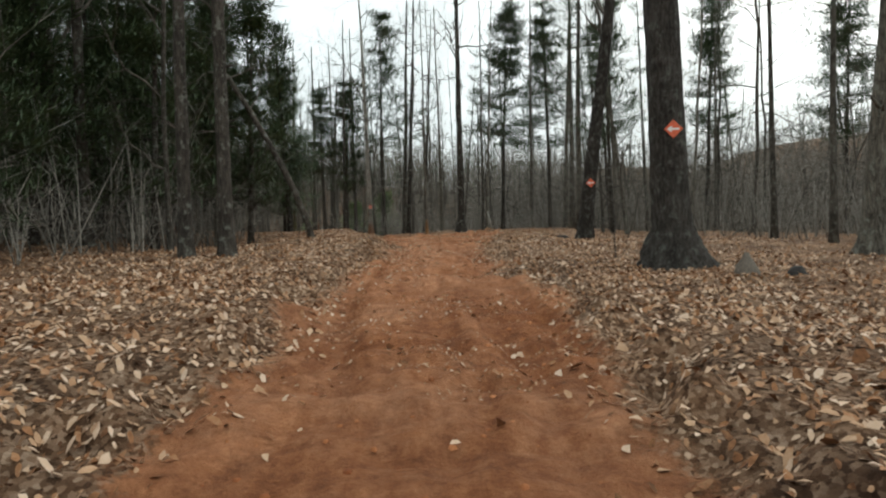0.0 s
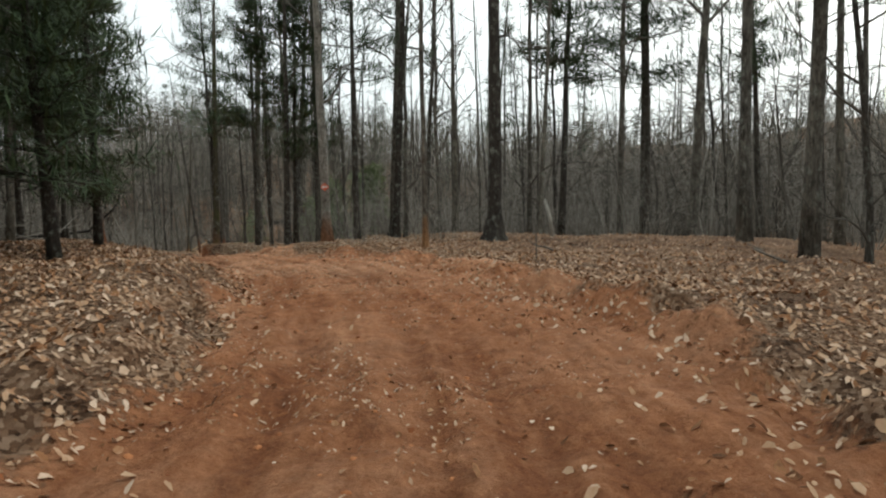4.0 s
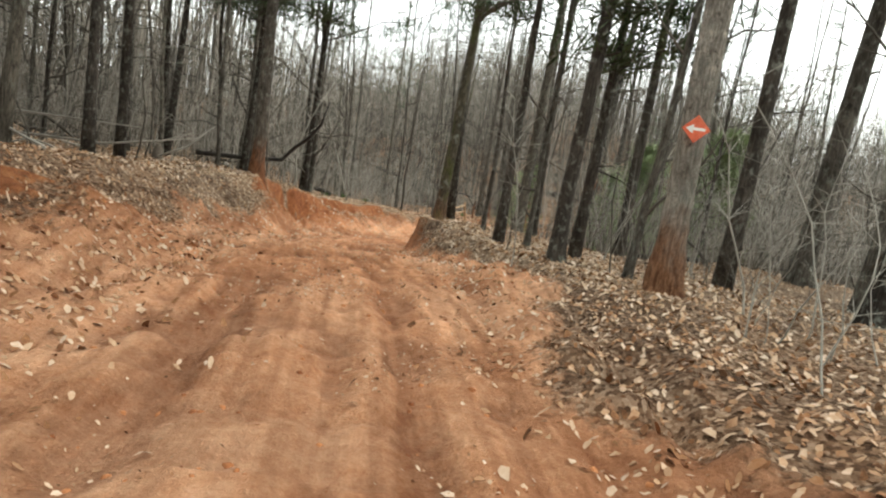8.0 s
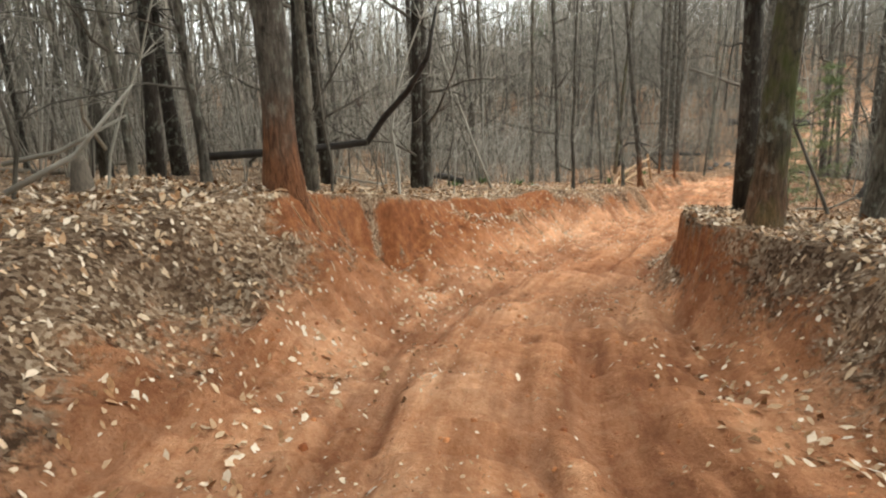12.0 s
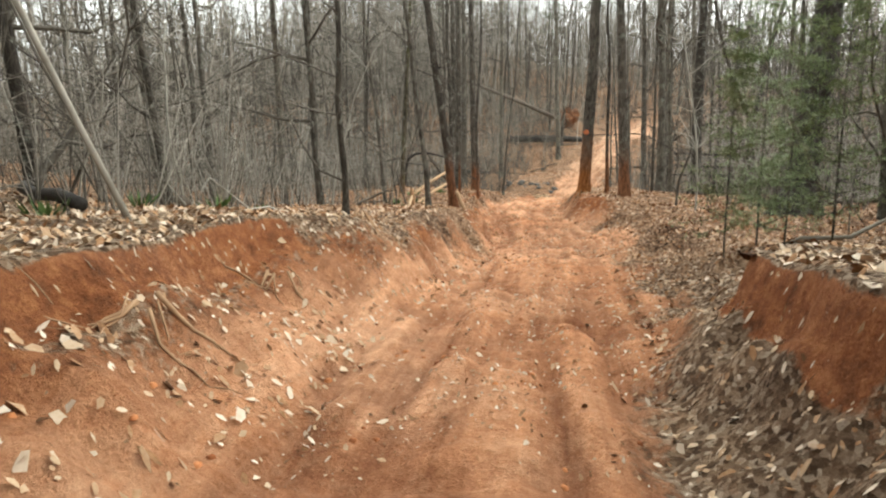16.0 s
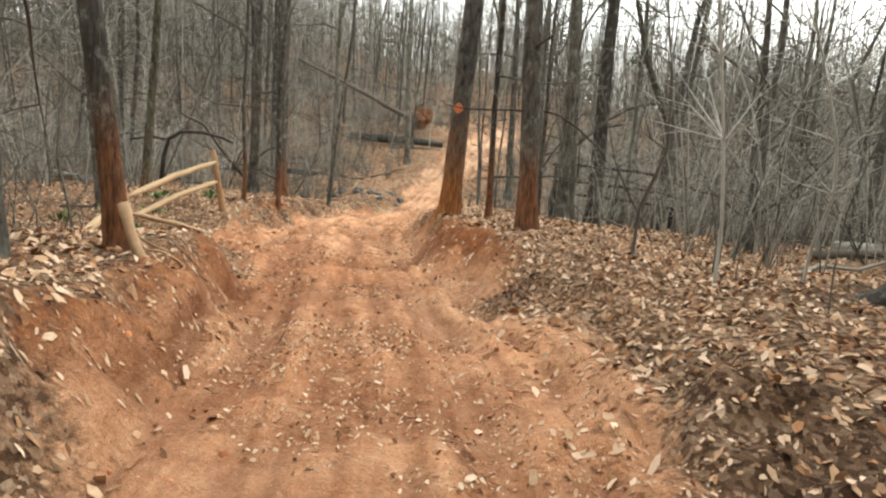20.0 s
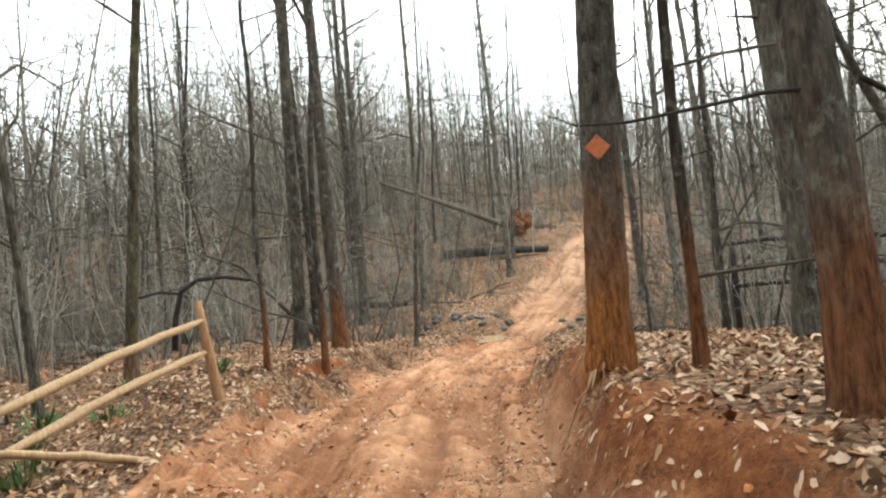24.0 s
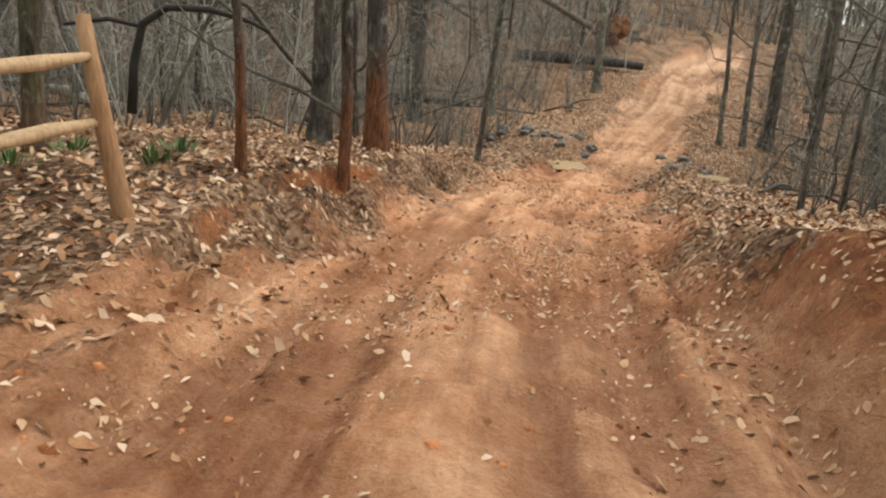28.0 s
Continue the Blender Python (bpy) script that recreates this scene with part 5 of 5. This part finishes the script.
line_thing("leaning_branch", [(-20.56, 62.63, -5), (-20.89, 62.42, -3.96), (-21.26, 62.22, -2.82), (-21.67, 61.98, -1.48), (-22.02, 61.75, -0.04)], [0.035, 0.033, 0.03, 0.024, 0.012], TWIG_PALE, "pale dead stem leaning over the bank", "branch", 6, seed=11)
line_thing("broken_snag", [(4.12, 46.82, -3.58), (4.02, 46.78, -2.91), (3.83, 46.75, -2.25)], [0.075, 0.065, 0.045], TWIG_PALE, "pale broken snag standing among leaves", "snag", 7, seed=12)


line_thing("leaning_sapling", [(-12.56, 71.58, -5.95), (-12.61, 71.64, -5.35), (-12.68, 71.71, -5.03), (-12.82, 71.84, -4.61), (-13.02, 71.98, -4.17), (-13.2, 72.13, -3.72), (-13.41, 72.24, -3.2), (-13.65, 72.33, -2.68), (-13.97, 72.44, -1.96)], [0.066, 0.06, 0.055, 0.05, 0.046, 0.042, 0.036, 0.028, 0.015], BARK_GREY, "slim grey sapling leaning across a broad old trunk", "sapling", 8, seed=16)
line_thing("dead_limb", [(-16.65, 75.75, -4.13), (-16.88, 75.73, -4.12), (-17.15, 75.81, -4.13), (-17.58, 75.97, -4.13), (-17.9, 76.15, -4.07), (-18.08, 76.32, -3.94)], [0.016, 0.013, 0.012, 0.010, 0.008, 0.004], WET_WOOD, "dark bare limb reaching across from a mud-stained trunk", "branch", 6, seed=14)
line_thing("dead_limb", [(-16.42, 75.75, -4.11), (-16.17, 76.1, -4.13), (-15.79, 76.75, -4.29), (-15.32, 77.46, -4.59), (-15.07, 77.8, -4.87)], [0.016, 0.016, 0.014, 0.012, 0.008], WET_WOOD, "dark drooping limb of a mud-stained trunk", "branch", 6, seed=15)


def build_boughs():
    """Dead sticks lying about on the leaves."""
    rng = random.Random(77)
    spots = [(-19.92, 50.15), (-21.6, 51.45), (-18.71, 49.04), (-23, 50.65), (-14.03, 46.07), (-22.52, 60.45), (-20.87, 65.82), (-21.39, 69.01), (-22.48, 67.01), (-14.19, 66.3), (-11.97, 64.22), (-10.43, 79.48), (-14.02, 80.79), (-12.8, 75.3), (-15.26, 87.56), (-24.05, 86.87), (-25.83, 78.18), (3.48, 41.58), (6.9, 35.88), (-5.15, 32.04), (-24.61, 69.8), (-27.54, 87.98)]
    for k, (x, y) in enumerate(spots):
        a, length = rng.uniform(0, 6.28), rng.uniform(0.8, 2.6)
        pts = []
        for q in range(5):
            px, py = x + math.cos(a) * length * q / 4, y + math.sin(a) * length * q / 4
            pts.append((px, py, ground_at(px, py) + 0.03 + 0.09 * q * rng.uniform(0.2, 1.6)))
            a += rng.gauss(0, 0.16)
        r = rng.uniform(0.015, 0.04)
        mat, tone = rng.choice([(TWIG_PALE, "pale"), (DEAD_WOOD, "grey"), (WET_WOOD, "dark")])
        line_thing("fallen_branch", pts, [r, r * 0.9, r * 0.75, r * 0.55, r * 0.2], mat, f"{tone} dead branch lying on the leaves", "branch", 5, "fallen boughs", seed=100 + k)


build_boughs()


def build_roots():
    """Roots laid bare where the trail has cut into its banks."""
    rng = random.Random(31)
    feet = [(-16.62, 53.15, 11, 0.6), (-12.39, 56.5, 4, 0.5), (-17.91, 77.4, 6, 0.3), (-20.06, 71.43, 4, 0.6), (-4.64, 49.36, 4, 0.6), (6.19, 16.1, 5, 0.9), (-18.03, 58.44, 6, 0.5), (-18.45, 60.63, 6, 0.5), (-18.86, 62.63, 5, 0.5), (-19.06, 64.62, 4, 0.5)]
    for x, y, count, reach in feet:
        toward = math.atan2(*[float(v) for v in (CURVE[np.argmin((CURVE[:, 0] - x) ** 2 + (CURVE[:, 1] - y) ** 2), 1] - y, CURVE[np.argmin((CURVE[:, 0] - x) ** 2 + (CURVE[:, 1] - y) ** 2), 0] - x)])
        for _ in range(count):
            a = toward + rng.gauss(0, 0.9)
            px, py, pts = x + math.cos(a) * 0.12, y + math.sin(a) * 0.12, []
            for q in range(7):
                pts.append((px, py, ground_at(px, py) + (0.12 if q == 0 else 0.012 + rng.gauss(0, 0.012))))
                a += rng.gauss(0, 0.6)
                px, py = px + math.cos(a) * reach * 0.2, py + math.sin(a) * reach * 0.2
            r = rng.uniform(0.006, 0.016)
            line_thing("tree_root", pts, [r * (1.2 - 0.17 * q) for q in range(7)], ROOT, "bare reddish root over the cut clay bank", "root", 6, "bared roots", seed=rng.randint(0, 9999))


build_roots()


def build_sod_lip():
    """Mats of roots and soil that hang over the undercut clay banks, toned dark for the shade beneath."""
    rng = random.Random(23)
    section = [(0.35, -0.03), (-0.04, -0.005), (-0.10, -0.02), (-0.12, -0.045), (-0.03, -0.075), (0.35, -0.14)]
    for low, high in ((62.7, 64.2),):
        s, steps = Soup(), int((high - low) / 0.12)
        for q in range(steps + 1):
            y = low + (high - low) * q / steps
            k = int(np.argmin((CURVE[:, 1] - y) ** 2))
            out = Vector((CURVE_WAY[k, 1], -CURVE_WAY[k, 0], 0))
            half, bank, _ = cut_profile(np.array([CURVE[k, 0] + out.x * 1.6]), np.array([CURVE[k, 1] + out.y * 1.6]))
            rim = Vector((CURVE[k, 0], CURVE[k, 1], 0)) + out * float(half[0] + bank[0])
            rim.z = ground_at(rim.x + 0.12 * out.x, rim.y + 0.12 * out.y)
            grow = 0.15 if q in (0, steps) else 0.6 if q in (1, steps - 1) else 1 + 0.5 * noise.noise(Vector((y * 2.1, 7, 0)))
            for u, v in section:
                s.v.append(rim + out * (u * (grow if u < 0 else 1) + rng.gauss(0, 0.035)) + Vector((0, 0, v * grow + rng.gauss(0, 0.018))))
        n = len(section)
        for q in range(steps):
            for c in range(n):
                d = (c + 1) % n
                s.f.append((q * n + c, q * n + d, q * n + n + d, q * n + n + c))
        s.f += [tuple(range(n)), tuple(reversed(range(steps * n, steps * n + n)))]
        tagged(new("sod_lip", s.mesh("sod_lip", SOD)), "dark root-bound sod overhanging the undercut clay bank", "sod", "sod lips")


# the shade of the undercut is put into this dark colour
SOD = plain_material("shade_toned_sod", (0.030, 0.014, 0.008), (0.15, 0.070, 0.034), 22.0, 0.95, 0.04)
build_sod_lip()


# ---- the ford ----
def build_ford():
    def pool(x, y, rx, ry, label, seed, lift):
        bm = bmesh.new()
        ring = [bm.verts.new((rx * math.cos(a) * (1 + 0.2 * noise.noise(Vector((math.cos(a) + seed, math.sin(a), 0)) * 1.7)), ry * math.sin(a) * (1 + 0.2 * noise.noise(Vector((math.sin(a), seed, math.cos(a))) * 1.7)), 0)) for a in np.linspace(0, 2 * math.pi, 40, endpoint=False)]
        bm.faces.new(ring)
        me = bpy.data.meshes.new("puddle")
        bm.to_mesh(me)
        bm.free()
        me.materials.append(WATER)
        ob = new("puddle", me)
        ob.location = (x, y, ground_at(x, y) + lift)
        tagged(ob, label, "puddle")

    pool(-22.65, 92.0, 1.3, 1.0, "shallow pool of muddy tan water beside the ford", 1, 0.11)
    pool(-18.6, 93.0, 0.7, 0.5, "shallow dark pool below the ford", 3, 0.1)
    stones = [rock_mesh(20 + k, "stone", STONE, 1.0, 0.25, 0.6) for k in range(4)]
    rng = random.Random(9)
    for k in range(60):
        side = rng.choice([-1, 1])
        x = -20.7 + (rng.uniform(1.0, 3.2) if side > 0 else rng.uniform(-3.9, -0.9))
        y = 93.2 + rng.gauss(0, 0.55) + (1.0 if side < 0 else 0.1)
        s = rng.uniform(0.05, 0.2)
        ob = new("stone", stones[k % 4])
        ob.matrix_basis = Matrix.Translation((x, y, ground_at(x, y) + s * 0.3)) @ Matrix.Rotation(rng.uniform(0, 6.28), 4, "Z") @ Matrix.Diagonal((s, s * rng.uniform(0.7, 1.2), s, 1))
        tagged(ob, "wet dark stone at the edge of the ford", "stone", "stones of the ford")


build_ford()


# ---- young conifers and a low-crowned pine ----
def soft_conifer_meshes(seed, height):
    """Slim trunk with thin boughs, and sprays of fine short needles along them."""
    rng = random.Random(seed)
    line = trunk_line(rng, height, (0.01, 0), 0.012, 9)
    trunk, crown = Soup(), Soup()
    trunk.tube(line, [0.02 * (1 - 0.09 * k) for k in range(10)], 7, True, 0.05, rng)
    for i in range(17):
        f = 0.10 + 0.88 * (i + rng.random()) / 17
        k = min(int(f * 9), 8)
        p = line[k].lerp(line[k + 1], f * 9 - k)
        for _ in range(rng.randint(3, 5)):
            a = rng.uniform(0, 6.28)
            pts = branch_points(rng, p, (math.cos(a), math.sin(a), rng.uniform(-0.1, 0.3)), (1.25 - 0.95 * f) * rng.uniform(0.6, 1.1), 5, 0.02, 0.10)
            trunk.tube(pts, [0.008, 0.007, 0.006, 0.005, 0.004, 0.002], 3, False)
            for q in range(1, 6):
                for _ in range(3):
                    side = Vector((rng.gauss(0, 1), rng.gauss(0, 1), rng.gauss(0, 0.35))).normalized()
                    tip = pts[q] + side * rng.uniform(0.08, 0.26)
                    crown.twig(pts[q], tip, 0.002)
                    for _ in range(9):
                        m = pts[q].lerp(tip, rng.uniform(0.2, 1.0))
                        way = (side * 0.6 + Vector((rng.gauss(0, 0.7), rng.gauss(0, 0.7), rng.gauss(0, 0.5)))).normalized()
                        crown.blade(m, m + way * rng.uniform(0.06, 0.12), 0.006)
    return trunk.mesh("trunk", BARK_GREY), crown.mesh("crown", NEEDLES_SOFT, False)


def build_conifers():
    young = [pine_meshes(900 + k, 4.6, 0.09, (0, 0), 0.06, 14, 0.26, NEEDLES_SOFT, BARK_GREY, 22, 6) for k in range(2)]
    for k, (x, y, s) in enumerate([(-9.6, 70.6, 1.2), (-8.58, 68.61, 1.0), (-7.61, 72.6, 1.3), (-9.87, 66.02, 0.8), (-5.99, 69.01, 1.3), (-8.16, 63.53, 0.8)]):
        tree = empty_thing("young_conifer", (x, y, ground_at(x, y)), "young soft-needled green conifer under bare trees", "conifer", "young conifers", k * 1.7)
        tree.scale = (s, s, s)
        part("trunk", young[k % 2][0], tree)
        part("crown", young[k % 2][1], tree)
    # airy saplings with fine soft needles close beside the trail
    thin = [soft_conifer_meshes(930 + k, 4.6) for k in range(3)]
    for k, (x, y, s) in enumerate([(-14.7, 66.6, 0.64), (-14.1, 66.0, 0.62), (-14.25, 67.1, 0.74), (-13.5, 66.5, 0.8)]):
        tree = empty_thing("young_conifer", (x, y, ground_at(x, y)), "airy young conifer with soft green needles on the leafy slope", "conifer", "young conifers", k * 2.3)
        tree.scale = (s, s, s)
        part("trunk", thin[k % 3][0], tree)
        part("crown", thin[k % 3][1], tree)
    bushy = [pine_meshes(950 + k, 13, 0.28, (0.05, 0), (0.1, 0.14, 0.08, 0.12, 0.1)[k], 17, 0.2, NEEDLES, BARK_DARK, 14, 7, 1.7) for k in range(5)]
    high = [pine_meshes(960 + k, 16, 0.3, (0.05, 0), 0.4, 14, 0.18, NEEDLES, BARK_DARK, 20, 6, 1.5) for k in range(2)]
    low_spots = [(-11.82, 38.69, 1), (-9.02, 32.51, 0.92), (-12.5, 29.03, 1), (-7.19, 22.43, 0.85), (-16.62, 35.12, 1.08), (-11.75, 18.9, 0.75), (-6.59, 29.12, 0.85), (-9.82, 26.01, 0.92), (-7.01, 36.43, 0.85), (-15.78, 24.57, 1), (-18.83, 30.27, 1.08), (-22.94, 38.83, 1.15),
                 (-7.99, 16.72, 0.58), (-11.02, 14.9, 0.68), (-14.17, 22.11, 1.1), (-13.69, 32.74, 1), (-10.47, 35.74, 0.9), (-18.32, 26.83, 1.15), (-21.31, 35, 1.2), (-8.27, 39.86, 0.75), (-15.12, 29.43, 1.05), (-10.49, 21.83, 0.9)]
    for k, (x, y, s) in enumerate(low_spots):
        tree = empty_thing("pine", (x, y, ground_at(x, y)), "bushy dark green pine with low boughs", "pine", "bushy pines", k * 2.1)
        tree.scale = (s, s, s)
        part("trunk", bushy[k % 5][0], tree)
        part("crown", bushy[k % 5][1], tree)
    trunk, crown = pine_meshes(970, 13, 0.26, (0.02, 0), 0.3, 15, 0.2, NEEDLES, BARK_DARK, 18, 6, 1.5)
    tree = empty_thing("pine", (-7.28, 53.81, ground_at(-7.28, 53.81)), "dark pine with boughs hanging half-way down its trunk", "pine", "tall pines")
    part("trunk", trunk, tree)
    part("crown", crown, tree)
    for k, (x, y, s) in enumerate([(-21.43, 60.55, 1), (-15.77, 42.44, 0.95), (-19.72, 47.67, 1), (-24.24, 55.77, 1.06), (-4.15, 52.95, 1.1), (5.18, 52.49, 1.15), (8.84, 51.81, 1.05), (13.28, 50.96, 1), (10.16, 37.34, 0.8), (19.36, 48.46, 1.1), (27.27, 45.68, 1.05), (-9.1, 53.66, 0.8), (-15.03, 47.39, 0.75), (-13.11, 58.66, 0.95), (-18.2, 50.1, 0.85), (-22, 54.2, 0.9), (-20.6, 56.4, 0.9), (-22.3, 58.4, 0.95)]):
        tree = empty_thing("pine", (x, y, ground_at(x, y)), "tall pine with bare lower trunk and dark crown", "pine", "tall pines", k * 1.3)
        tree.scale = (s, s, s)
        part("trunk", high[k % 2][0], tree)
        part("crown", high[k % 2][1], tree)


build_conifers()


# ---- loose clay ----
def build_clods():
    rng = np.random.RandomState(17)
    n = 11000
    s = rng.randint(0, len(CURVE), n)
    reach = rng.normal(0, 1.5, n)
    x = CURVE[s, 0] + CURVE_WAY[s, 1] * reach + rng.normal(0, 0.2, n)
    y = CURVE[s, 1] - CURVE_WAY[s, 0] * reach + rng.normal(0, 0.2, n)
    keep = (bare_ground(x, y) > 0.55) & (y > 4) & (y < 100)
    x, y = x[keep], y[keep]
    z = ground_height(x, y)
    size = 0.006 + 0.022 * rng.rand(len(x)) ** 4
    soup_v, soup_f = [], []
    corners = [(-1, -1, -0.6), (1, -1, -0.6), (1, 1, -0.6), (-1, 1, -0.6), (-0.6, -0.7, 0.7), (0.7, -0.6, 0.6), (0.6, 0.6, 0.8), (-0.7, 0.6, 0.6)]
    sides = [(0, 1, 5, 4), (1, 2, 6, 5), (2, 3, 7, 6), (3, 0, 4, 7), (4, 5, 6, 7)]
    for k in range(len(x)):
        base = len(soup_v)
        a = rng.uniform(0, 6.28)
        c, d = math.cos(a) * size[k], math.sin(a) * size[k]
        for u, v, w in corners:
            u, v = u * rng.uniform(0.7, 1.3), v * rng.uniform(0.7, 1.3)
            soup_v.append((x[k] + u * c - v * d, y[k] + u * d + v * c, z[k] + (w + 0.4) * size[k] * 0.8))
        soup_f += [tuple(base + q for q in f) for f in sides]
    tagged(new("clay_clods", mesh_of("clay_clods", soup_v, soup_f, CLAY_CLOD)), "crumbled orange clay clods on the trail", "clods", kind="stuff")


build_clods()


# ---- a forked tree, low green plants, fallen logs ----
def build_forked_tree():
    x, y = -12.41, 85.0
    g = ground_at(x, y)
    tree = empty_thing("tree", (x, y, g), "dark leafless tree forked low into two leaning stems", "tree")
    rng = random.Random(8)
    foot, fork_at = Vector((0, 0, -0.3)), Vector((0.05, 0, -3.75 - g))
    s = Soup()
    s.tube([foot, Vector((0, 0, 0.1)), fork_at * 0.5, fork_at], [0.24, 0.19, 0.16, 0.15], 10, True, 0.08, rng)
    crown = Soup()
    for tip, r in (((-1.9, 0.2, 4.4), 0.10), ((1.35, -0.1, 4.9), 0.12)):
        pts = branch_points(rng, fork_at, tip, Vector(tip).length * 1.6, 8, 0.05, 0.07)
        s.tube(pts, [r * (1 - 0.1 * k) for k in range(9)], 8, False, 0.08, rng)
        for k in (2, 3, 4, 5, 6, 7, 8):
            a = rng.uniform(0, 6.28)
            fork(crown, rng, pts[k], (math.cos(a), math.sin(a), 0.7), rng.uniform(1.0, 2.4), 0.035, 0, 4)
    part("trunk", s.mesh("trunk", BARK_DARK), tree)
    part("crown", crown.mesh("branches", TWIG), tree)


build_forked_tree()

GREEN_LEAF = plain_material("green_leaves", (0.030, 0.055, 0.016), (0.12, 0.19, 0.06), 9.0, 0.6, 0.0, per_island=True)


def build_plants():
    """Small evergreen plants and grass tufts by the fence and on the banks."""
    rng = random.Random(5)
    tufts = []
    for k in range(4):
        s = Soup()
        for _ in range(46):
            a, out, up = rng.uniform(0, 6.28), rng.uniform(0.03, 0.28), rng.uniform(0.04, 0.2)
            start = Vector((math.cos(a) * out * 0.6, math.sin(a) * out * 0.6, rng.uniform(0, 0.06)))
            s.blade(start, start + Vector((math.cos(a) * out * 0.5, math.sin(a) * out * 0.5, up)), rng.uniform(0.008, 0.022))
        tufts.append(s.mesh("green_plant", GREEN_LEAF, False))
    spots = [(-23.6, 76.9), (-24.1, 77.4), (-23.9, 78.3), (-24.6, 78.0), (-23.5, 79.9), (-24.4, 79.3), (-23.9, 80.6), (-25.0, 77.1), (-22.9, 76.3), (-24.8, 80.2), (-20.9, 64.3), (-22.1, 62.9), (-21.6, 66.2), (-22.3, 64.4)]
    for k, (x, y) in enumerate(spots):
        ob = new("green_plant", tufts[k % 4])
        ob.matrix_basis = Matrix.Translation((x, y, ground_at(x, y) + 0.01)) @ Matrix.Rotation(k * 1.9, 4, "Z") @ Matrix.Scale(rng.uniform(0.7, 1.4), 4)
        tagged(ob, "small green plant growing through the dry leaves", "plant", "low green plants")


build_plants()


def build_logs():
    """Fallen trunks and long pale boughs lying in the woods."""
    rng = random.Random(41)
    logs = [(-22.45, 63.63, 2.7, 5, 0.1), (-23.97, 67.02, 2.3, 6, 0.13), (-25.54, 71.48, 2.9, 5, 0.11), (-10.5, 73.4, 0.4, 6, 0.12), (-11.02, 78.59, 0.2, 5.5, 0.1), (-9.53, 80.98, -0.4, 6.5, 0.14), (-13.28, 90.45, 0.3, 6, 0.14), (-11.14, 93.41, -0.2, 7, 0.16), (-30.55, 86.47, 2.8, 6, 0.13), (-28.09, 90.44, 2.5, 5, 0.12), (-14.95, 103.53, 0.3, 6, 0.14), (-24.68, 59.58, 2.6, 6, 0.09), (-7.45, 62.04, 0.5, 5, 0.12), (-25.64, 52.32, 2, 6, 0.08)]
    for k, (x, y, a, length, r) in enumerate(logs):
        pts = []
        for q in range(6):
            px, py = x + math.cos(a) * length * q / 5, y + math.sin(a) * length * q / 5
            pts.append((px, py, ground_at(px, py) + r * 0.8 + 0.05 * q * rng.random()))
            a += rng.gauss(0, 0.05)
        mat, tone = ((WET_WOOD, "dark"), (DEAD_WOOD, "grey"), (TWIG_PALE, "pale"))[k % 3]
        line_thing("fallen_log", pts, [r, r * 0.98, r * 0.9, r * 0.8, r * 0.65, r * 0.45], mat, f"{tone} fallen trunk lying in the woods", "log", 8, "fallen trunks", seed=300 + k)
    # pale dead boughs on the bank above the bend
    for k, (a, b) in enumerate([((-19.72, 47.21, -2.9), (-15.81, 49.06, -2.82)), ((-18.93, 47.84, -3.39), (-15.55, 50.23, -2.89)), ((-17.65, 50.78, -3.54), (-16.78, 51.72, -2.57)), ((-19.61, 51.29, -3.36), (-18.12, 52.18, -2.83)), ((-20.92, 52.98, -3.28), (-18.92, 52.04, -2.41))]):
        mid = [(u + v) / 2 + rng.gauss(0, 0.12) for u, v in zip(a, b)]
        line_thing("fallen_branch", [a, mid, b], [0.035, 0.028, 0.012], TWIG_PALE, "pale dead bough caught in the undergrowth of the bank", "branch", 6, "fallen boughs", seed=330 + k)


build_logs()


def build_bent_tree():
    """A slim trunk bowed far over away from the trail."""
    home = Vector((-3.26, 25.96, ground_at(-3.26, 25.96)))
    tree = empty_thing("tree", home, "slim dark tree bowed far over beside the trail", "tree")
    rng = random.Random(12)
    line = [Vector(q) - home for q in [(-3.22, 25.97, home.z - 0.3), (-3.33, 25.93, -3.01), (-3.74, 25.86, -1.81), (-4.11, 25.81, -0.94), (-4.59, 25.75, 0.03), (-5.21, 25.67, 1.2), (-5.86, 25.6, 2.31), (-6.65, 25.53, 3.22), (-7.48, 25.47, 3.99), (-8.75, 25.46, 4.91), (-10.26, 25.47, 5.68)]]
    s = Soup()
    s.tube(line, [0.15, 0.12, 0.11, 0.105, 0.1, 0.095, 0.09, 0.08, 0.07, 0.05, 0.02], 10, True, 0.08, rng)
    part("trunk", s.mesh("trunk", BARK_DARK), tree)
    crown = Soup()
    for k in (5, 6, 7, 8, 9, 10):
        a = rng.uniform(0, 6.28)
        fork(crown, rng, line[k], (math.cos(a), math.sin(a), 0.8), rng.uniform(1.2, 2.4), 0.03, 0, 4)
    part("crown", crown.mesh("branches", TWIG), tree)


build_bent_tree()
